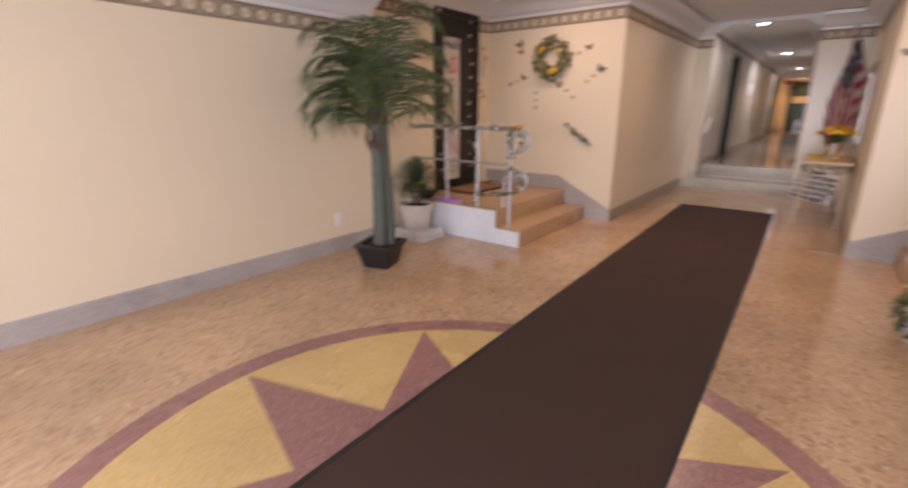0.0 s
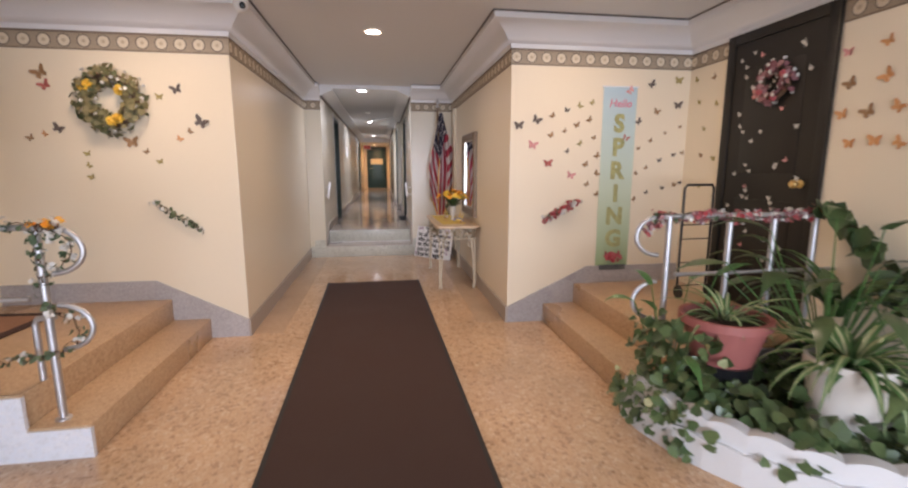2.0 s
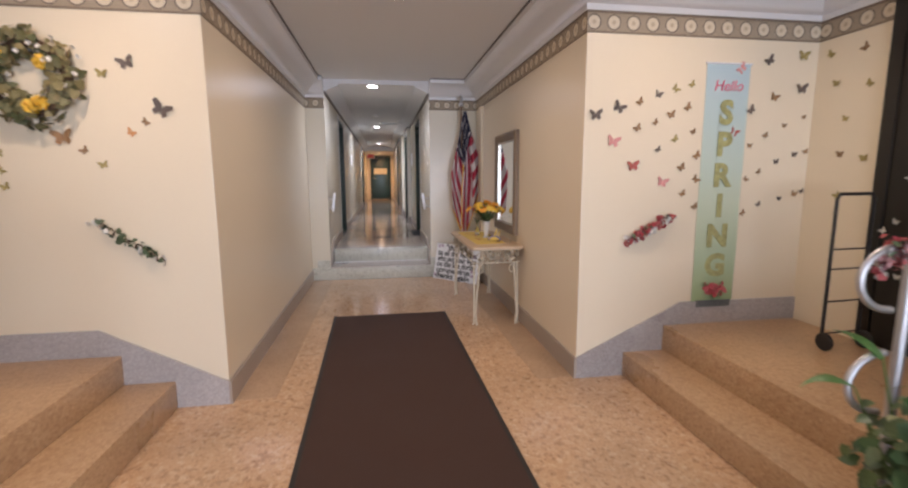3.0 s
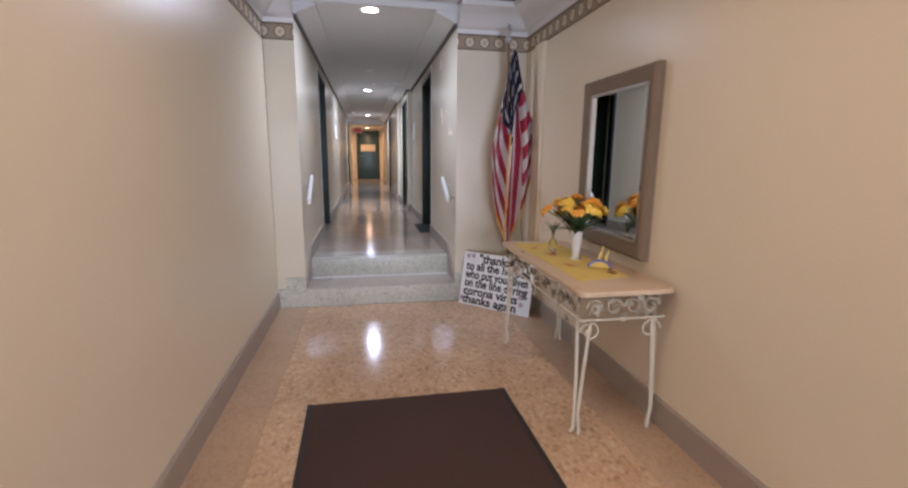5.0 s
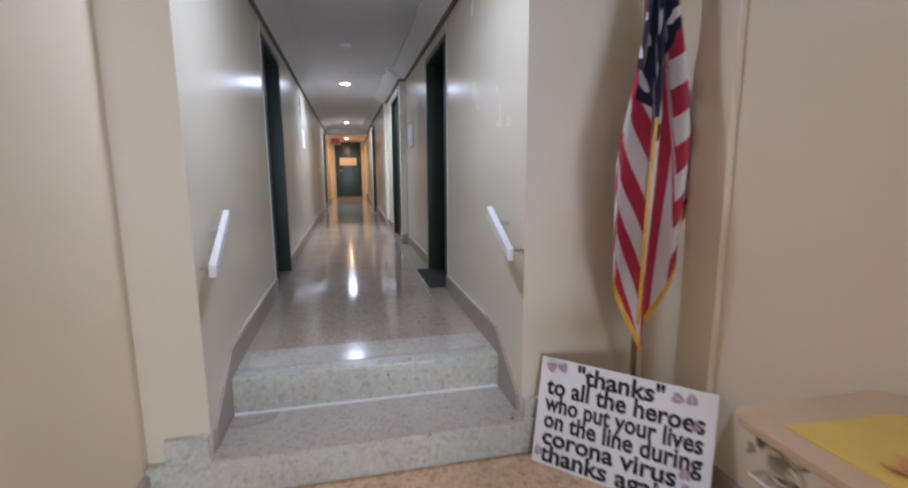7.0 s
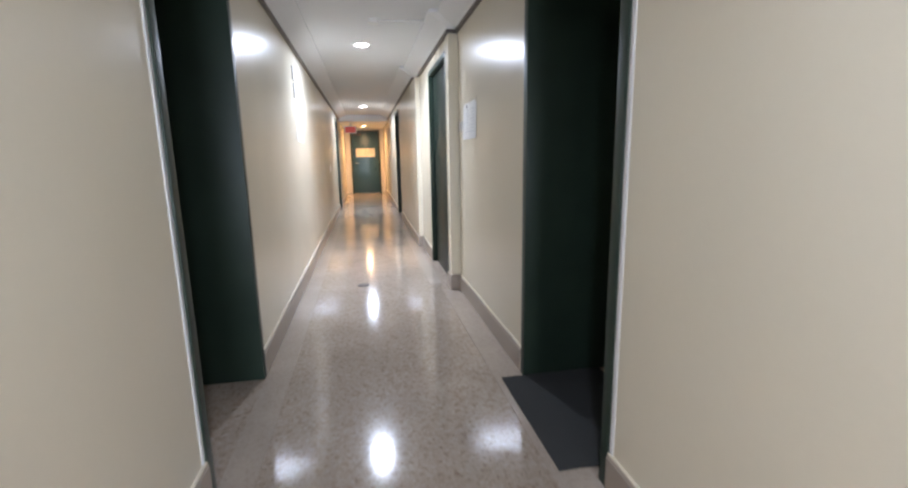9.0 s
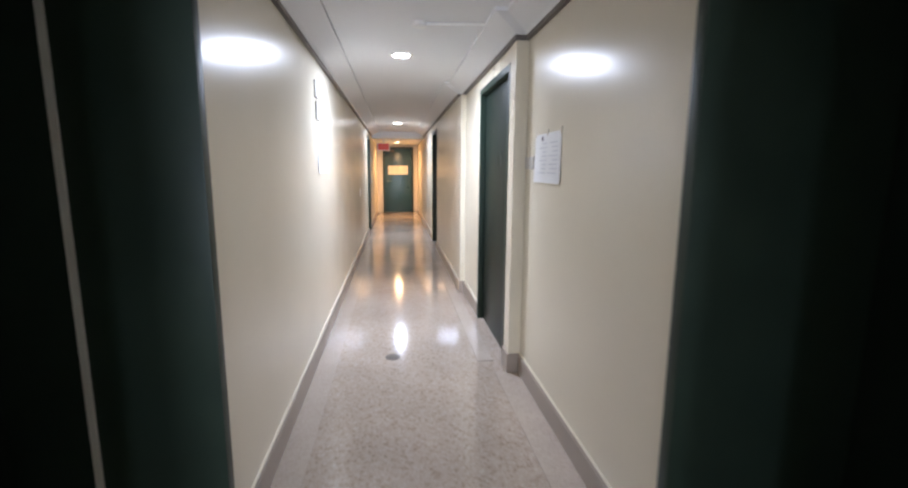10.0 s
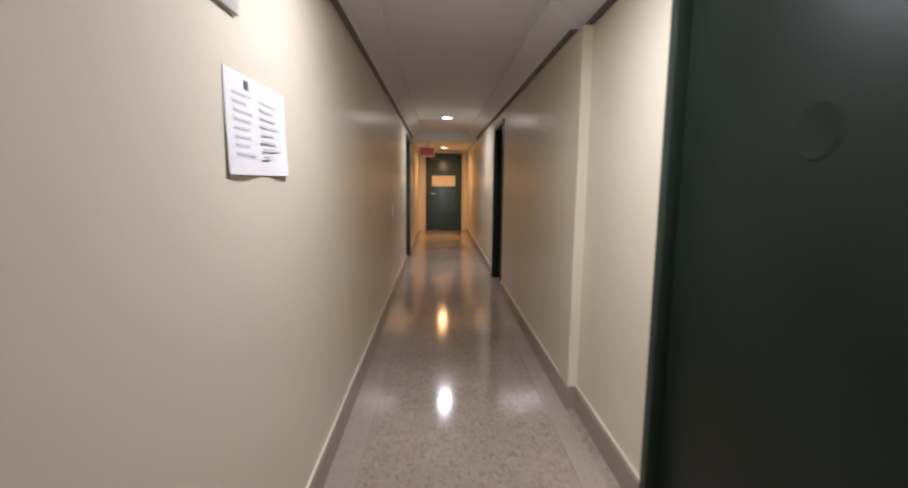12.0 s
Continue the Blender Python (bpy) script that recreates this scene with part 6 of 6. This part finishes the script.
for prof_a, prof_b in (((0, 0.03), (fw, 0.05)),):
    outer = [(-w2, 0), (w2, 0), (w2, h), (-w2, h)]
    steps = [(0.0, 0.0), (0.0, 0.035), (0.02, 0.05), (fw * 0.7, 0.042), (fw, 0.028), (fw, 0.0)]
    rows = []
    for d, t in steps:
        rows.append([bm.verts.new((-t - 0.002, y + (d if y < 0 else -d), z + (d if z == 0 else -d))) for y, z in outer])
    for a, b in zip(rows, rows[1:]):
        for i in range(4):
            bm.faces.new((a[i], a[(i + 1) % 4], b[(i + 1) % 4], b[i]))
part("frame", bm, MIRRORFRAME, mirror, smooth=25)
bm = B(); box(bm, -0.016, -w2 + fw - 0.004, fw - 0.004, -0.010, w2 - fw + 0.004, h - fw + 0.004); part("glass", bm, MIRROR, mirror, "silvered mirror glass", smooth=None)
bm = B()
for y0, y1, z0, z1 in ((-w2 + fw, -w2 + fw + 0.012, fw, h - fw), (w2 - fw - 0.012, w2 - fw, fw, h - fw), (-w2 + fw, w2 - fw, fw, fw + 0.012), (-w2 + fw, w2 - fw, h - fw - 0.012, h - fw)):
    box(bm, -0.034, y0, z0, -0.016, y1, z1)
part("bead", bm, SILVERBEAD, mirror, "silver inner bead")

# ---- flag on its pole in the corner ----
FLAG = bpy.data.materials.new("flag_cloth")
FLAG.use_nodes = True
fn, fl = FLAG.node_tree.nodes, FLAG.node_tree.links
fb = fn["Principled BSDF"]
fb.inputs["Roughness"].default_value = 0.65
uv = fn.new("ShaderNodeUVMap")
fs = fn.new("ShaderNodeSeparateXYZ")
fl.new(uv.outputs["UV"], fs.inputs[0])


def flag_math(kind, a, b=None):
    q = fn.new("ShaderNodeMath")
    q.operation = kind
    for i, v in enumerate((a, b)):
        if v is not None:
            if isinstance(v, (int, float)):
                q.inputs[i].default_value = v
            else:
                fl.new(v, q.inputs[i])
    return q.outputs[0]


def flag_mix(fac, a, b):
    q = fn.new("ShaderNodeMix")
    q.data_type = "RGBA"
    fl.new(fac, q.inputs["Factor"])
    for key, v in (("A", a), ("B", b)):
        if isinstance(v, tuple):
            q.inputs[key].default_value = (*v, 1)
        else:
            fl.new(v, q.inputs[key])
    return q.outputs["Result"]


stripe_on = flag_math("GREATER_THAN", flag_math("FRACT", fs.outputs[0]), 0.5)
stripes = flag_mix(stripe_on, (0.40, 0.022, 0.055), (0.64, 0.60, 0.60))
su = flag_math("SUBTRACT", flag_math("FRACT", flag_math("MULTIPLY", fs.outputs[0], 1.9)), 0.5)
sv = flag_math("SUBTRACT", flag_math("FRACT", flag_math("MULTIPLY", fs.outputs[1], 9.0)), 0.5)
dot = flag_math("LESS_THAN", flag_math("ADD", flag_math("MULTIPLY", su, su), flag_math("MULTIPLY", sv, sv)), 0.055)
canton = flag_mix(dot, (0.012, 0.014, 0.045), (0.72, 0.70, 0.70))
field = flag_math("GREATER_THAN", fs.outputs[1], 0.0)
fl.new(flag_mix(field, stripes, canton), fb.inputs["Base Color"])
GOLD = material("gold_fringe", (0.72, 0.40, 0.06), 0.6, spread=0.2, scale=60)
POLEWOOD = material("pole_wood", (0.20, 0.11, 0.05), 0.35)
flag = thing("flag_on_pole", 0.955, 9.29, 0, "draped stars and stripes flag with gold fringe on a pole", "flag")
bm = B(); tube(bm, [(0.05, 0.02, 0.02), (-0.03, -0.02, 2.34)], 0.014, 10); part("pole", bm, POLEWOOD, flag)
bm = B(); lathe(bm, [(0.10, 0), (0.10, 0.02), (0.05, 0.04), (0.025, 0.07)], 0.05, 0.02, 0, seg=20); part("stand", bm, BRASS, flag, "brass stand")
bm = B(); lathe(bm, [(0.012, 0), (0.03, 0.02), (0.03, 0.04), (0.012, 0.06), (0.03, 0.10), (0.012, 0.14), (0.003, 0.16)], -0.03, -0.02, 2.34, seg=14); part("finial", bm, CHROME, flag, "bright finial")
bm = B()
uvl = bm.loops.layers.uv.new("UVMap")
NU, NV = 60, 56
grid, info = [], {}


def drape(s, v):
    """Place and pattern of the cloth: s runs across the folds, v from the top down."""
    w = 0.05 + 0.37 * min(1, (v / 0.62)) ** 1.15 - 0.10 * max(0, v - 0.72)
    mid = 0.02 + 0.02 * v
    x = mid + (s - 0.5) * w
    fold = math.sin(s * 2 * math.pi * 2.6 + 0.6 + 0.8 * v)
    y = -0.05 - 0.045 * fold * min(1, v * 2.2 + 0.12) - 0.03 * math.sin(s * 17 + v * 3) * min(1, v * 1.5)
    edge = 0.93 + 0.16 * math.exp(-((s - 0.42) / 0.16) ** 2) - 0.22 * max(0, s - 0.62) / 0.38 * 1.2 - 0.10 * max(0, 0.25 - s) / 0.25
    z = 2.28 - 1.56 * v * edge
    # stripes: slanted on the outer folds, almost upright on the middle one
    if s < 0.36:
        st = 5.2 * v - 3.6 * s
    elif s < 0.70:
        st = 5.4 * s + 1.2 * v + 0.1
    else:
        st = 6.0 * v - 0.8 * s
    cant = (0.40 - v + (0.10 if s > 0.36 else 0.0) * math.sin(s * 6)) if s < 0.74 else (0.28 - v)
    return (x, y, z), (st, cant)


for i in range(NU + 1):
    col = []
    for j in range(NV + 1):
        p, t = drape(i / NU, j / NV)
        vt = bm.verts.new(p)
        info[vt] = t
        col.append(vt)
    grid.append(col)
for i in range(NU):
    for j in range(NV):
        f = bm.faces.new((grid[i][j], grid[i][j + 1], grid[i + 1][j + 1], grid[i + 1][j]))
        for lp in f.loops:
            lp[uvl].uv = info[lp.vert]
hem_line = [drape(i / 40, 1.0)[0] for i in range(41)]
leaf_mesh("cloth", bm, [FLAG], flag, "red and white striped cloth with a starred blue field")
bm = B()
for a, b in zip(hem_line, hem_line[1:]):
    pa, pb = Vector(a), Vector(b)
    for o in (0.0, 0.004):
        v = [bm.verts.new(q) for q in (pa + Vector((0, -o, 0.01)), pb + Vector((0, -o, 0.01)), pb + Vector((0, -o, -0.035)), pa + Vector((0, -o, -0.035)))]
        bm.faces.new(v)
edge_line = [Vector(drape(0.365 - 0.05 * k / 30, 0.42 + 0.55 * k / 30)[0]) + Vector((0, -0.012, 0)) for k in range(31)]
for pa, pb in zip(edge_line, edge_line[1:]):
    bm.faces.new([bm.verts.new(q) for q in (pa + Vector((-0.007, 0, 0)), pb + Vector((-0.007, 0, 0)), pb + Vector((0.007, -0.004, 0)), pa + Vector((0.007, -0.004, 0)))])
leaf_mesh("fringe", bm, [GOLD], flag, "gold fringe")

# ---- lettered board ----
BOARD = material("white_board", (0.80, 0.80, 0.80), 0.5, spread=0.03)
LILAC = material("lilac_ink", (0.45, 0.33, 0.42), 0.7)
bl, br = Vector((0.54, 9.405, 0.0)), Vector((1.055, 8.87, 0.0))
dx = (br - bl).normalized()
back = Vector((-dx.y, dx.x, 0))
if back.x + back.y < 0:
    back = -back
up = (Vector((0, 0, 1)) + back * 0.22).normalized()
nrm = dx.cross(up).normalized()
bw, bh = (br - bl).length, 0.50
board = new("lettered_board")
board.matrix_world = Matrix(((dx.x, up.x, nrm.x, bl.x), (dx.y, up.y, nrm.y, bl.y), (dx.z, up.z, nrm.z, 0.0), (0, 0, 0, 1)))
tagged(board, "white board of black thank-you lettering leaning in the corner", "sign")
bm = B(); box(bm, 0, 0, -0.012, bw, bh, 0.0); part("panel", bm, BOARD, board, bevel=0.002)
for i, (txt, wd) in enumerate((('"thanks"', 0.50), ("to all the heroes", 0.90), ("who put your lives", 0.90), ("on the line during", 0.90), ("corona virus", 0.78), ("thanks again", 0.78))):
    lt = lettering("letter_line", txt, 0.115, BLACKINK, board, pose(0, 0, 0), align="LEFT", fat=0.0032)
    xs = [v.co.x for v in lt.data.vertices]
    k = wd * bw / (max(xs) - min(xs))
    lt.data.transform(Matrix.Translation((0.055 * bw + (0.18 * bw if i == 0 else 0), bh - 0.055 - 0.079 * i, 0.0012)) @ Matrix.Diagonal((k, 0.95, 1, 1)))
for x, y in ((0.05, 0.46), (0.11, 0.465), (0.60, 0.45), (0.65, 0.46), (0.66, 0.10), (0.65, 0.16), (0.03, 0.06), (0.67, 0.36)):
    bm = B(); heart(bm, (x, y, 0.002), (0, 0, 1), 0.045, x * 40); leaf_mesh("printed_flower", bm, [LILAC], board, "small lilac printed flower")
